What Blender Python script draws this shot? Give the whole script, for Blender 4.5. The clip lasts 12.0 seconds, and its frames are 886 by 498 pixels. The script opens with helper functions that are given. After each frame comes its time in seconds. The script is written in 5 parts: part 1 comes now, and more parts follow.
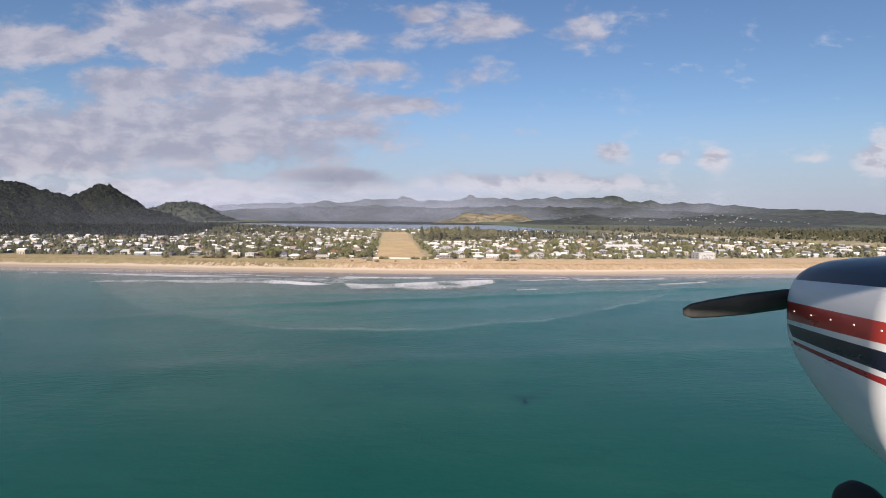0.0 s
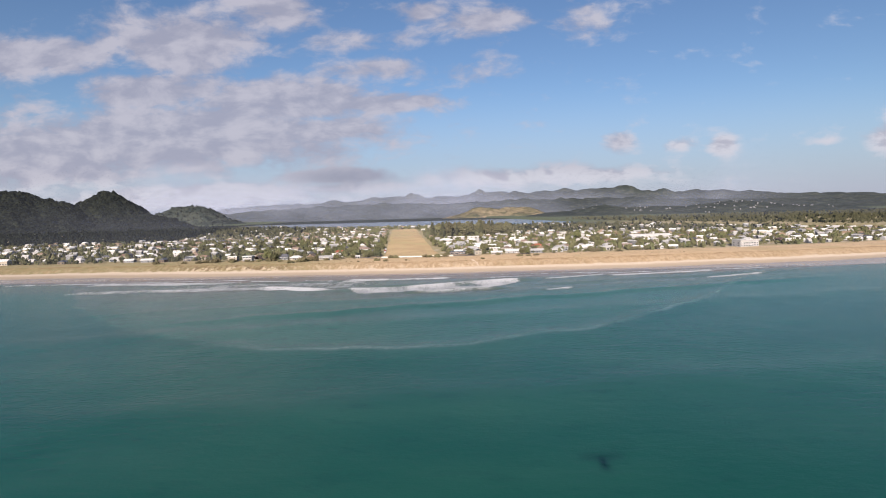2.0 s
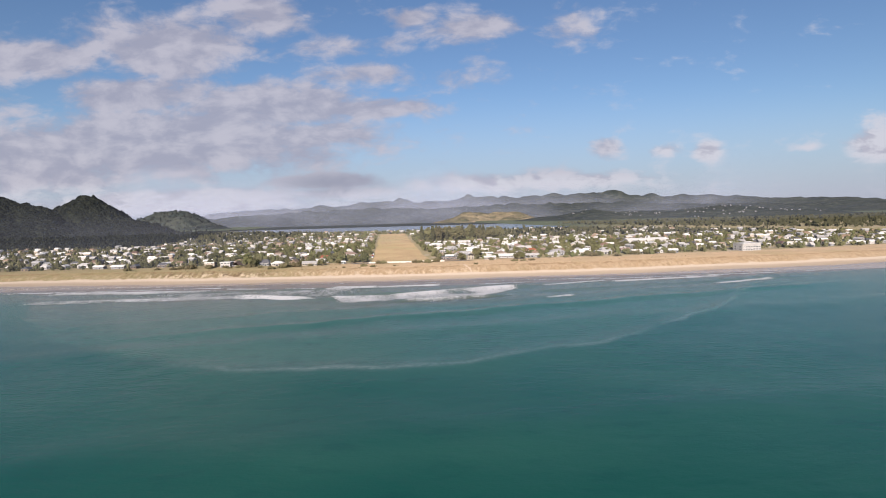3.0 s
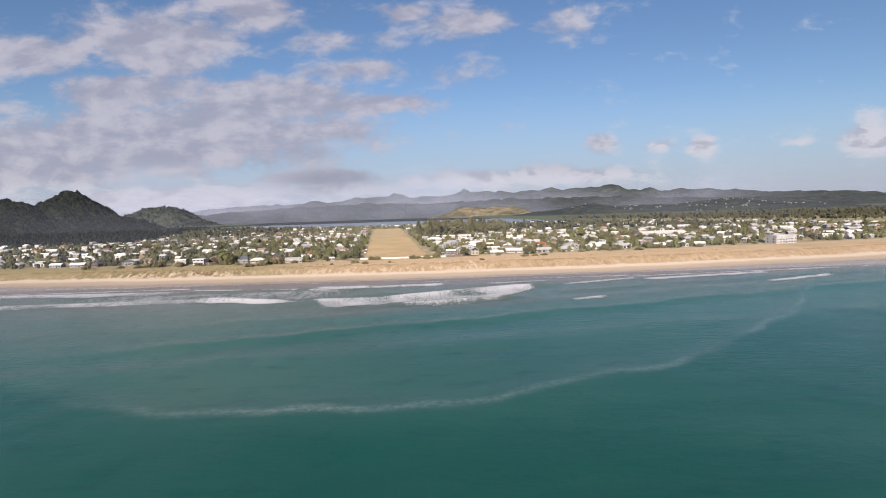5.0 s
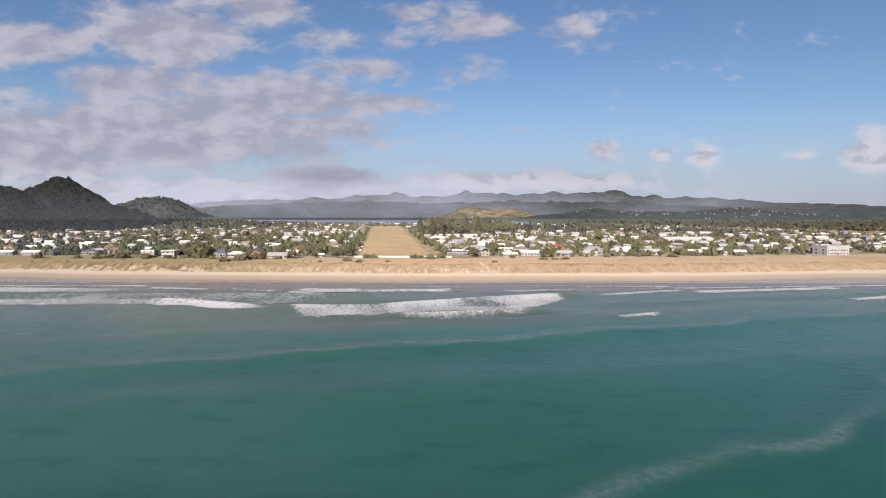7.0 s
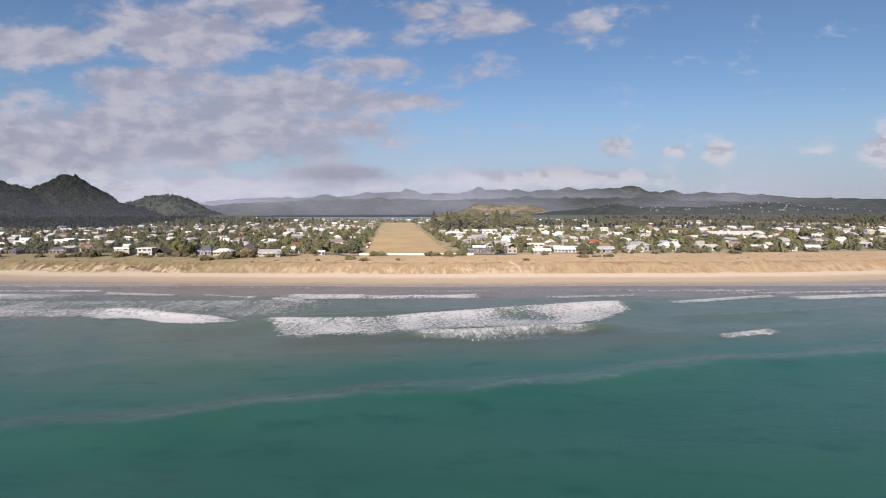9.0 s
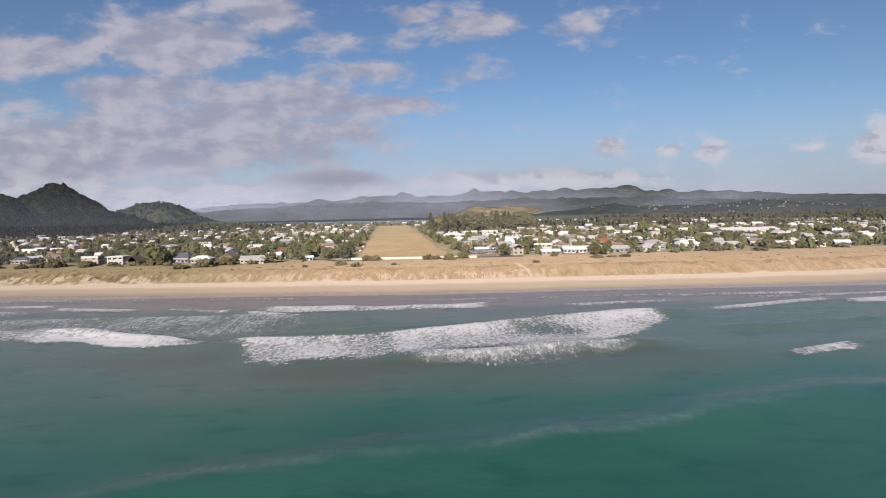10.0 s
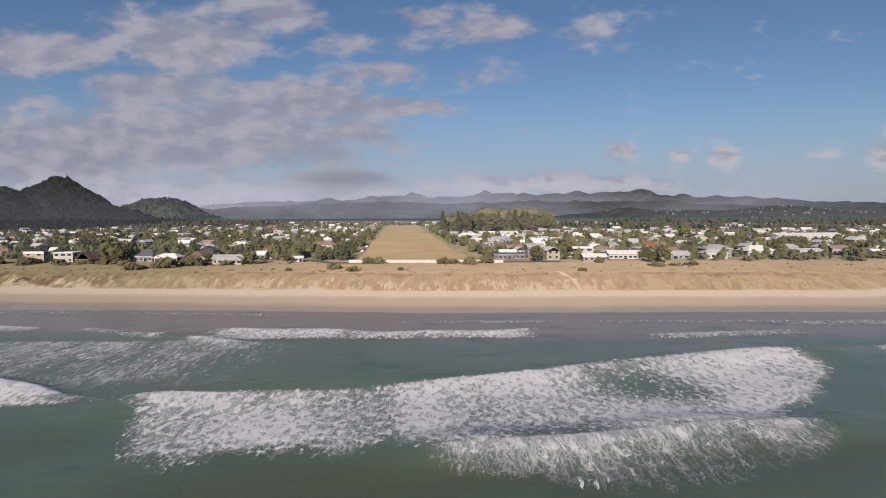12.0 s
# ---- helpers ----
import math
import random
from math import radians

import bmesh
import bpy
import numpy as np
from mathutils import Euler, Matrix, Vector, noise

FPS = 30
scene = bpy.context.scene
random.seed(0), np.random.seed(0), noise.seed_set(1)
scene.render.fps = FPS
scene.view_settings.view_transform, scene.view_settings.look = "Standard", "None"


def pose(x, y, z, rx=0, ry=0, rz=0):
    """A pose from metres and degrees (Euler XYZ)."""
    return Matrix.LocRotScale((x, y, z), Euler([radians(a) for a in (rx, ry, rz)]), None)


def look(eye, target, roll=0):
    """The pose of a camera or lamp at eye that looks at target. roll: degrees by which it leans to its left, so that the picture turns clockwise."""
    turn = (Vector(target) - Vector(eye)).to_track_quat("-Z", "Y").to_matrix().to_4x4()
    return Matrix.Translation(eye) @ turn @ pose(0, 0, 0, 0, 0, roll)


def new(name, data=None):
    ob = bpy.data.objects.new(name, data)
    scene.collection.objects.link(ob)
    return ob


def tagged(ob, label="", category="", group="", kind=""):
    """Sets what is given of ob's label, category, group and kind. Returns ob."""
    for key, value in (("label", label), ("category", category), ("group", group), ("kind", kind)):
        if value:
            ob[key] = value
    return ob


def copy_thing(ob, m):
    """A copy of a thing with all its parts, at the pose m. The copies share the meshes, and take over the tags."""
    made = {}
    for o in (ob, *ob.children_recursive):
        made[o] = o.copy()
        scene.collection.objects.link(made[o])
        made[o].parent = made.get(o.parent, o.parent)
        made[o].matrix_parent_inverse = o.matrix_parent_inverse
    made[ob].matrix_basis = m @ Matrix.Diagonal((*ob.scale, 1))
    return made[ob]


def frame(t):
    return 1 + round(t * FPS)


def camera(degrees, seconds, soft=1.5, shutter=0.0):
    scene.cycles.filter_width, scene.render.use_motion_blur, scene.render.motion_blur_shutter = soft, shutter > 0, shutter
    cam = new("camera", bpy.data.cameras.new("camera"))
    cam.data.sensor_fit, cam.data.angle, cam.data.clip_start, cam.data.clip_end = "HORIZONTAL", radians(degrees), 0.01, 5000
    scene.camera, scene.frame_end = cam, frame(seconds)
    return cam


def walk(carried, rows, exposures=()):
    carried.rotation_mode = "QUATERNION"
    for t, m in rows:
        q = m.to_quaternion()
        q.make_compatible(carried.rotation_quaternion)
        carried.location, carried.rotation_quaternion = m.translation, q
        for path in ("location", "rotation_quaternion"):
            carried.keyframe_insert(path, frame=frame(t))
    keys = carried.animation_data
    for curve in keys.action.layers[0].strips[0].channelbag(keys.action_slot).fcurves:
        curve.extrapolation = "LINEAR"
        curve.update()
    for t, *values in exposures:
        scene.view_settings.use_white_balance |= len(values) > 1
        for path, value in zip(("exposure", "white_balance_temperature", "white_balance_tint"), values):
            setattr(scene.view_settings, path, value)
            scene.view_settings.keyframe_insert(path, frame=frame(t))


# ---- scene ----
cam = camera(82.0, 12.0, soft=1.0)
# seconds, eye x, y, z, yaw (to the left of +y), pitch, roll
ROWS = [
    (0, 1.57, 8.21, 65.60, 0.68, -4.24, 0.45),
    (0.5, -0.06, 21.84, 64.66, 1.12, -4.38, -0.28),
    (1, -1.66, 35.66, 63.62, 1.66, -4.47, -0.93),
    (1.5, -3.24, 49.68, 62.48, 1.95, -4.54, -1.38),
    (2, -4.80, 63.87, 61.26, 1.76, -4.63, -1.56),
    (2.5, -6.34, 78.23, 59.97, 1.19, -4.39, -1.59),
    (3, -7.86, 92.74, 58.60, 0.46, -4.08, -1.60),
    (5, -13.80, 152.05, 52.66, -0.06, -4.54, -1.83),
    (5.5, -15.26, 167.14, 51.10, -0.27, -4.70, -1.31),
    (6, -16.72, 182.30, 49.53, -0.32, -4.50, -1.78),
    (6.5, -18.17, 197.53, 47.96, -0.17, -4.09, -1.20),
    (7, -19.62, 212.82, 46.39, -0.18, -4.41, 0.11),
    (9, -25.46, 274.28, 40.37, 1.12, -4.65, -0.19),
    (9.5, -26.94, 289.66, 38.98, 0.97, -4.55, -0.11),
    (10, -28.43, 305.02, 37.64, 0.68, -4.32, -1.22),
    (10.5, -29.93, 320.35, 36.38, 0.62, -4.17, -1.43),
    (11, -31.45, 335.64, 35.19, 0.88, -4.10, 0.20),
    (11.5, -32.98, 350.87, 34.10, 1.27, -4.00, -0.12),
    (12, -34.54, 366.04, 33.10, 1.64, -4.10, -0.18),
]


def flown(x, y, z, yaw, pitch, roll):
    a, p = radians(-yaw), radians(pitch)
    ahead = Vector((math.sin(a) * math.cos(p), math.cos(a) * math.cos(p), math.sin(p)))
    return look((x, y, z), Vector((x, y, z)) + ahead, roll)


walk(cam, [(t, flown(*row)) for t, *row in ROWS], [(0, 0.62, 6350, 18), (6, 0.58, 6350, 18), (9, 0.52, 6350, 18), (10.5, 0.40, 6350, 18), (11.5, 0.26, 6350, 18), (12, 0.18, 6350, 18)])

# ---------------------------------------------------------------- light
SUN_AZIMUTH, SUN_HEIGHT = 188.0, 20.5  # clockwise from +y; above the horizon
sun = new("sun", bpy.data.lights.new("sun", "SUN"))
sun.data.energy, sun.data.angle, sun.data.color = 5.0, radians(0.55), (1.0, 0.88, 0.73)
_a, _e = radians(SUN_AZIMUTH), radians(SUN_HEIGHT)
TO_SUN = Vector((math.sin(_a) * math.cos(_e), math.cos(_a) * math.cos(_e), math.sin(_e)))
sun.matrix_world = look((0, 0, 600), Vector((0, 0, 600)) - TO_SUN)


class Net:
    """A small builder of shader nodes."""

    def __init__(self, tree):
        self.tree, self.nodes, self.links = tree, tree.nodes, tree.links
        self.nodes.clear()

    def plug(self, socket, value):
        if isinstance(value, bpy.types.NodeSocket):
            self.links.new(value, socket)
        elif value is not None:
            if socket.type == "RGBA" and len(value) == 3:
                value = (*value, 1.0)
            socket.default_value = value

    def node(self, kind, out=0, props=None, **inputs):
        n = self.nodes.new(kind)
        props = props or {}
        if "operation" in props:
            n.operation = props["operation"]
        if "use_clamp" in props:
            n.use_clamp = props["use_clamp"]
        if "interpolation_type" in props:
            n.interpolation_type = props["interpolation_type"]
        if "feature" in props:
            n.feature = props["feature"]
        if "attribute_name" in props:
            n.attribute_name = props["attribute_name"]
        if "bands_direction" in props:
            n.bands_direction = props["bands_direction"]
        for key, value in inputs.items():
            key = int(key[1:]) if key[0] == "i" and key[1:].isdigit() else key.replace("_", " ")
            self.plug(n.inputs[key], value)
        return n.outputs[out] if len(n.outputs) else None

    def math(self, op, a, b=None, c=None, clamp=False):
        return self.node("ShaderNodeMath", props=dict(operation=op, use_clamp=clamp), i0=a, i1=b, i2=c)

    def vec(self, op, a, b=None, out=0):
        return self.node("ShaderNodeVectorMath", out, dict(operation=op), i0=a, i1=b)

    def mix(self, f, a, b, blend="MIX"):
        n = self.nodes.new("ShaderNodeMix")
        n.data_type, n.blend_type = "RGBA", blend
        for i, v in ((0, f), (6, a), (7, b)):
            self.plug(n.inputs[i], v)
        return n.outputs[2]

    def step(self, x, lo, hi, to_lo=0.0, to_hi=1.0):
        return self.node("ShaderNodeMapRange", props=dict(interpolation_type="SMOOTHSTEP"), i0=x, i1=lo, i2=hi, i3=to_lo, i4=to_hi)

    def noise(self, at, scale, detail=4.0, rough=0.55, out=0):
        return self.node("ShaderNodeTexNoise", out, Vector=at, Scale=scale, Detail=detail, Roughness=rough)

    def stretch(self, at, x, y, z):
        return self.vec("MULTIPLY", at, (x, y, z))


# the sky: clear blue with a broken sheet of cloud inland and to the south, small cumulus to the north
world = bpy.data.worlds.new("sky")
scene.world = world
world.use_nodes = True
n = Net(world.node_tree)
sky_node = n.nodes.new("ShaderNodeTexSky")
sky_node.sky_type, sky_node.sun_disc = "NISHITA", False
sky_node.sun_elevation, sky_node.sun_rotation = radians(SUN_HEIGHT), radians(SUN_AZIMUTH)
sky_node.altitude, sky_node.air_density, sky_node.dust_density, sky_node.ozone_density = 50.0, 1.0, 0.25, 3.0
sky = sky_node.outputs[0]
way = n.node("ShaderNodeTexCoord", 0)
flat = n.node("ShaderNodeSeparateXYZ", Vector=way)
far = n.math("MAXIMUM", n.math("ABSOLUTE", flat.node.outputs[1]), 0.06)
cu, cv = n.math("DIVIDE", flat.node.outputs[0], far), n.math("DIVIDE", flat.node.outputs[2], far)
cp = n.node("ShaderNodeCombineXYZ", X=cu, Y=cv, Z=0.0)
CLOUDS = [  # across and up, as slopes placed to fit the camera's view; half widths; weight
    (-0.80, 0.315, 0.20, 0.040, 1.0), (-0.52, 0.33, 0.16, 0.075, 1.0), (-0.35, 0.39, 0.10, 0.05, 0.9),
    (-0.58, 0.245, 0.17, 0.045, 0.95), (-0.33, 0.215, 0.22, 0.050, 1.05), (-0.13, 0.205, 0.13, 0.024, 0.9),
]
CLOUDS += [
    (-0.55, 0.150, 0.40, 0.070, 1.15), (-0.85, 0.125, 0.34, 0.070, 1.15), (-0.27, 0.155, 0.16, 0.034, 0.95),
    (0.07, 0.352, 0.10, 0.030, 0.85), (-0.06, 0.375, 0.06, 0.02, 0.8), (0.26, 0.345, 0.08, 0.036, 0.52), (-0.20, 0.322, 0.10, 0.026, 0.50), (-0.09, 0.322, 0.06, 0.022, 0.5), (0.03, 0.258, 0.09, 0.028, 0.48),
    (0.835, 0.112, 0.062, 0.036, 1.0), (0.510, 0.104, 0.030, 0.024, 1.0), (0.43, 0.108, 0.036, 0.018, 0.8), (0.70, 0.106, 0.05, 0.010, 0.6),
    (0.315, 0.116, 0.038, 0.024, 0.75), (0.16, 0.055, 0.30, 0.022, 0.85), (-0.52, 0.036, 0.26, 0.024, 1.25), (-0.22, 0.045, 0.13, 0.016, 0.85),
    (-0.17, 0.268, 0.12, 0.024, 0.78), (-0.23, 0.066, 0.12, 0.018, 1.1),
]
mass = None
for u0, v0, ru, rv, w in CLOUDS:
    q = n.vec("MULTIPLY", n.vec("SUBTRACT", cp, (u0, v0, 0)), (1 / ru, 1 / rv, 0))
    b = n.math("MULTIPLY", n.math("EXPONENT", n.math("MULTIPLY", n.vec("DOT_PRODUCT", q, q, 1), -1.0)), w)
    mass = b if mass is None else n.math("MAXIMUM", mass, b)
warp = n.noise(n.stretch(cp, 1, 2.4, 1), 5.0, 3.0, 0.5, 1)
cq = n.vec("ADD", n.stretch(cp, 1, 2.0, 1), n.vec("MULTIPLY", n.vec("SUBTRACT", warp, (0.5, 0.5, 0.5)), (0.08, 0.08, 0)))
puff = n.noise(cq, 10.0, 5.0, 0.55)
fine = n.noise(cq, 34.0, 4.0, 0.55)
thick = n.math("ADD", n.math("ADD", n.math("MULTIPLY", mass, 1.12), n.math("MULTIPLY", n.math("SUBTRACT", puff, 0.5), 1.75)), n.math("MULTIPLY", n.math("SUBTRACT", fine, 0.5), 0.65))
cover = n.step(thick, 0.14, 0.84, 0.0, 0.90)
lit = n.noise(n.vec("ADD", cq, (0.03, -0.045, 0.0)), 10.0, 5.0, 0.55)
lit = n.step(n.math("ADD", n.math("SUBTRACT", puff, lit), n.math("MULTIPLY", n.math("SUBTRACT", fine, 0.5), 0.15)), -0.16, 0.20)
lit = n.math("ADD", lit, n.math("MAXIMUM", n.step(cu, 0.15, 0.45, 0.0, 0.55), n.step(cv, 0.09, 0.04, 0.0, 0.65)), clamp=True)
cloud_colour = n.mix(lit, (0.375, 0.39, 0.465), (0.55, 0.55, 0.595))
crown = n.math("MAXIMUM", n.step(cu, 0.2, 0.45), n.step(cv, 0.085, 0.05))
cloud_colour = n.mix(n.math("MULTIPLY", crown, n.step(n.math("ADD", lit, n.math("MULTIPLY", n.math("SUBTRACT", fine, 0.5), 0.8)), 0.45, 1.0, 0.0, 0.8)), cloud_colour, (0.68, 0.70, 0.73))
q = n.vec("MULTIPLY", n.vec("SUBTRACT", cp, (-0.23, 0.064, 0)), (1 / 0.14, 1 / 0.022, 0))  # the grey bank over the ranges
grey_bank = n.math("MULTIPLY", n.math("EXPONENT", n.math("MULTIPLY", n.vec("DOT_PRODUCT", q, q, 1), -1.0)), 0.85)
cloud_colour = n.mix(grey_bank, cloud_colour, (0.29, 0.31, 0.38))
murk = n.step(cv, 0.0, 0.24, 0.78, 0.0)
sky_light = n.vec("SCALE", sky)
sky_light.node.inputs["Scale"].default_value = 0.10
deep_blue = n.node("ShaderNodeHueSaturation", Hue=0.5, Saturation=1.05, Value=1.0, Color=sky_light)
clear = n.mix(murk, deep_blue, (0.36, 0.43, 0.57))
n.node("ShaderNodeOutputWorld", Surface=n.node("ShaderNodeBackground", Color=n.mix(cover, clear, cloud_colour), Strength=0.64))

# ---------------------------------------------------------------- materials


def shader(name):
    m = bpy.data.materials.new(name)
    m.use_nodes = True
    n = Net(m.node_tree)
    n.place = n.node("ShaderNodeNewGeometry", 0)
    return m, n


def finish(n, colour, rough=0.8, bump=None, strength=0.4, distance=0.1, metal=0.0, spec=0.5, **more):
    normal = n.node("ShaderNodeBump", Strength=strength, Distance=distance, Height=bump) if bump is not None else None
    s = n.node("ShaderNodeBsdfPrincipled", Base_Color=colour, Roughness=rough, Metallic=metal, Specular_IOR_Level=spec, Normal=normal, **more)
    n.node("ShaderNodeOutputMaterial", Surface=s)


def varied(n, colour, amount=0.35):
    """The colour, lighter or darker from thing to thing."""
    r = n.node("ShaderNodeObjectInfo", "Random")
    hsv = n.node("ShaderNodeHueSaturation", Hue=n.math("ADD", n.math("MULTIPLY", r, 0.03), 0.485), Saturation=1.0, Value=n.math("ADD", n.math("MULTIPLY", r, amount), 1 - amount / 2), Color=colour)
    return hsv


def painted(name, a, b, scale=0.8, rough=0.6, relief=0.3, vary=0.25, metal=0.0, boards=0.0):
    m, n = shader(name)
    at = n.node("ShaderNodeTexCoord", "Object")
    big, small = n.noise(at, scale, 3.0), n.noise(at, scale * 14, 5.0, 0.65)
    c = n.mix(n.step(big, 0.3, 0.7), a, b)
    c = n.mix(n.step(small, 0.5, 0.85, 0.0, 0.35), c, tuple(v * 0.6 for v in a))
    height = small
    if boards:
        wave = n.node("ShaderNodeTexWave", 1, dict(bands_direction="Z" if boards > 0 else "X"), Vector=at, Scale=abs(boards), Distortion=0.0)
        height = n.math("ADD", n.math("MULTIPLY", small, 0.3), wave)
    finish(n, varied(n, c, vary), rough, height, relief, 0.03, metal)
    return m


M = {
    "white wall": painted("white_wall", (0.34, 0.335, 0.32), (0.47, 0.46, 0.44), boards=2.2),
    "cream wall": painted("cream_wall", (0.29, 0.255, 0.20), (0.38, 0.34, 0.28), boards=2.2),
    "grey wall": painted("grey_wall", (0.16, 0.165, 0.17), (0.24, 0.245, 0.25), boards=2.2),
    "brown wall": painted("brown_wall", (0.10, 0.07, 0.045), (0.17, 0.12, 0.08), boards=2.2),
    "pale roof": painted("pale_roof", (0.66, 0.65, 0.61), (0.78, 0.77, 0.73), rough=0.75, boards=-3.0, vary=0.3),
    "grey roof": painted("grey_roof", (0.36, 0.355, 0.345), (0.48, 0.475, 0.46), rough=0.75, boards=-3.0, vary=0.4),
    "dark roof": painted("dark_roof", (0.07, 0.075, 0.08), (0.12, 0.12, 0.125), rough=0.5, boards=-3.0, vary=0.5),
    "brown roof": painted("brown_roof", (0.17, 0.11, 0.075), (0.26, 0.18, 0.13), rough=0.6, boards=-3.0, vary=0.5),
    "red roof": painted("red_roof", (0.26, 0.075, 0.042), (0.34, 0.115, 0.065), rough=0.6, boards=-3.0, vary=0.2),
    "tan roof": painted("tan_roof", (0.27, 0.205, 0.160), (0.33, 0.255, 0.205), rough=0.6, boards=-3.0, vary=0.2),
    "trim": painted("white_trim", (0.74, 0.74, 0.72), (0.80, 0.80, 0.78), vary=0.05),
    "timber": painted("weathered_timber", (0.20, 0.15, 0.10), (0.31, 0.24, 0.17), 2.0, 0.85, 0.5),
    "fence paint": painted("fence_paint", (0.52, 0.48, 0.42), (0.60, 0.56, 0.50), 1.5, 0.6, 0.3, 0.1),
    "bark": painted("bark", (0.10, 0.075, 0.055), (0.17, 0.13, 0.10), 3.0, 0.95, 0.8),
    "tyre": painted("tyre_rubber", (0.02, 0.02, 0.02), (0.03, 0.03, 0.03), 3.0, 0.9, 0.2, 0.0),
    "car white": painted("car_white", (0.75, 0.75, 0.75), (0.80, 0.80, 0.80), 0.5, 0.25, 0.0, 0.1),
    "car red": painted("car_red", (0.34, 0.05, 0.03), (0.38, 0.06, 0.04), 0.5, 0.25, 0.0, 0.2),
    "car grey": painted("car_grey", (0.12, 0.13, 0.15), (0.16, 0.17, 0.19), 0.5, 0.25, 0.0, 0.4),
}

m, n = shader("window_glass")
finish(n, n.mix(n.noise(n.place, 0.7), (0.015, 0.02, 0.025), (0.05, 0.06, 0.07)), 0.06, spec=0.6)
M["glass"] = m


def leafy(name, a, b, c, grain=0.5):
    m, n = shader(name)
    isle = n.node("ShaderNodeNewGeometry", "Random Per Island")
    col = n.mix(n.step(n.noise(n.place, grain, 4.0), 0.3, 0.7), a, b)
    col = n.mix(n.step(isle, 0.55, 1.0, 0.0, 0.75), col, c)
    col = varied(n, col, 0.45)
    normal = n.node("ShaderNodeBump", Strength=0.3, Distance=0.2, Height=n.noise(n.place, 2.2, 5.0, 0.7))
    face = n.node("ShaderNodeBsdfPrincipled", Base_Color=col, Roughness=0.75, Specular_IOR_Level=0.25, Diffuse_Roughness=1.0, Normal=normal)
    # thin leaves let some of the light through
    glow = n.node("ShaderNodeBsdfTranslucent", Color=n.mix(0.5, col, (0.17, 0.16, 0.05)))
    n.node("ShaderNodeOutputMaterial", Surface=n.node("ShaderNodeMixShader", i0=0.12, i1=face, i2=glow))
    return m


M["leaf dark"] = leafy("leaf_dark", (0.060, 0.064, 0.032), (0.080, 0.082, 0.041), (0.100, 0.100, 0.053))
M["leaf mid"] = leafy("leaf_mid", (0.100, 0.098, 0.048), (0.124, 0.118, 0.060), (0.148, 0.137, 0.075))
M["leaf light"] = leafy("leaf_light", (0.094, 0.100, 0.044), (0.118, 0.122, 0.055), (0.142, 0.142, 0.072))
M["leaf scrub"] = leafy("leaf_scrub", (0.120, 0.110, 0.060), (0.145, 0.130, 0.072), (0.170, 0.150, 0.088))
M["dune grass"] = leafy("dune_grass", (0.23, 0.175, 0.100), (0.28, 0.215, 0.128), (0.32, 0.250, 0.160), 1.5)

# sand, dune grass and town ground, by the distance from the waterline
m, n = shader("shore_ground")
shore = n.node("ShaderNodeAttribute", 2, dict(attribute_name="shore"))
scarp = n.node("ShaderNodeAttribute", 2, dict(attribute_name="scarp"))
n1, n2, n3 = n.noise(n.place, 0.020, 5.0), n.noise(n.place, 0.16, 5.0, 0.6), n.noise(n.place, 1.1, 6.0, 0.65)
wide = n.math("ADD", shore, n.math("MULTIPLY", n.math("SUBTRACT", n1, 0.5), 9.0))
edge = n.math("ADD", wide, n.math("MULTIPLY", n.math("SUBTRACT", n2, 0.5), 7.0))
wet = n.mix(n2, (0.165, 0.130, 0.098), (0.215, 0.170, 0.125))
dry = n.mix(n.step(n3, 0.3, 0.7), n.mix(n2, (0.315, 0.262, 0.204), (0.365, 0.308, 0.244)), (0.40, 0.342, 0.275))
sand = n.mix(n.step(wide, -3.0, 10.0), wet, n.mix(n.step(wide, 15.0, 19.5), n.mix(n2, (0.245, 0.203, 0.152), (0.290, 0.243, 0.186)), dry))
grass = n.mix(n.step(n2, 0.32, 0.68), (0.265, 0.197, 0.122), (0.325, 0.247, 0.160))
grass = n.mix(n.step(n3, 0.45, 0.75, 0.0, 0.55), grass, (0.175, 0.135, 0.075))
grass = n.mix(n.step(n1, 0.52, 0.72, 0.0, 0.5), grass, (0.185, 0.160, 0.080))
east = n.node("ShaderNodeSeparateXYZ", 0, Vector=n.place)
lush = n.step(n.math("ADD", east, n.math("MULTIPLY", n1, 90.0)), -40.0, -145.0, 0.0, 0.85)
grass = n.mix(n.math("MULTIPLY", lush, n.step(n2, 0.30, 0.62, 0.35, 1.0)), grass, n.mix(n3, (0.112, 0.112, 0.050), (0.178, 0.160, 0.076)))
slips = n.noise(n.stretch(n.place, 0.34, 0.16, 0.16), 1.0, 6.0, 0.66)
pale = n.noise(n.stretch(n.place, 0.11, 0.05, 0.05), 1.0, 3.0, 0.6)
bare = n.math("MULTIPLY", n.math("MULTIPLY", scarp, n.math("SUBTRACT", 1.0, n.math("MULTIPLY", lush, 0.75))), n.step(n.math("ADD", slips, n.math("MULTIPLY", n.math("SUBTRACT", pale, 0.5), 0.6)), 0.50, 0.53))
# dark streaks: grass tufts, and shade of the flutes put into the colour
tuft_shade = n.math("MULTIPLY", scarp, n.step(n.noise(n.stretch(n.place, 0.50, 0.13, 0.13), 1.0, 5.0, 0.68), 0.52, 0.56, 0.0, 0.85))
bare = n.math("MULTIPLY", n.math("MULTIPLY", bare, n.step(n.math("ADD", east, n.math("MULTIPLY", n1, 60.0)), 20.0, 70.0, 1.0, 0.35)), n.step(n.math("ADD", shore, n.math("MULTIPLY", n.math("SUBTRACT", pale, 0.5), 14.0)), 35.0, 40.0, 1.0, 0.12))
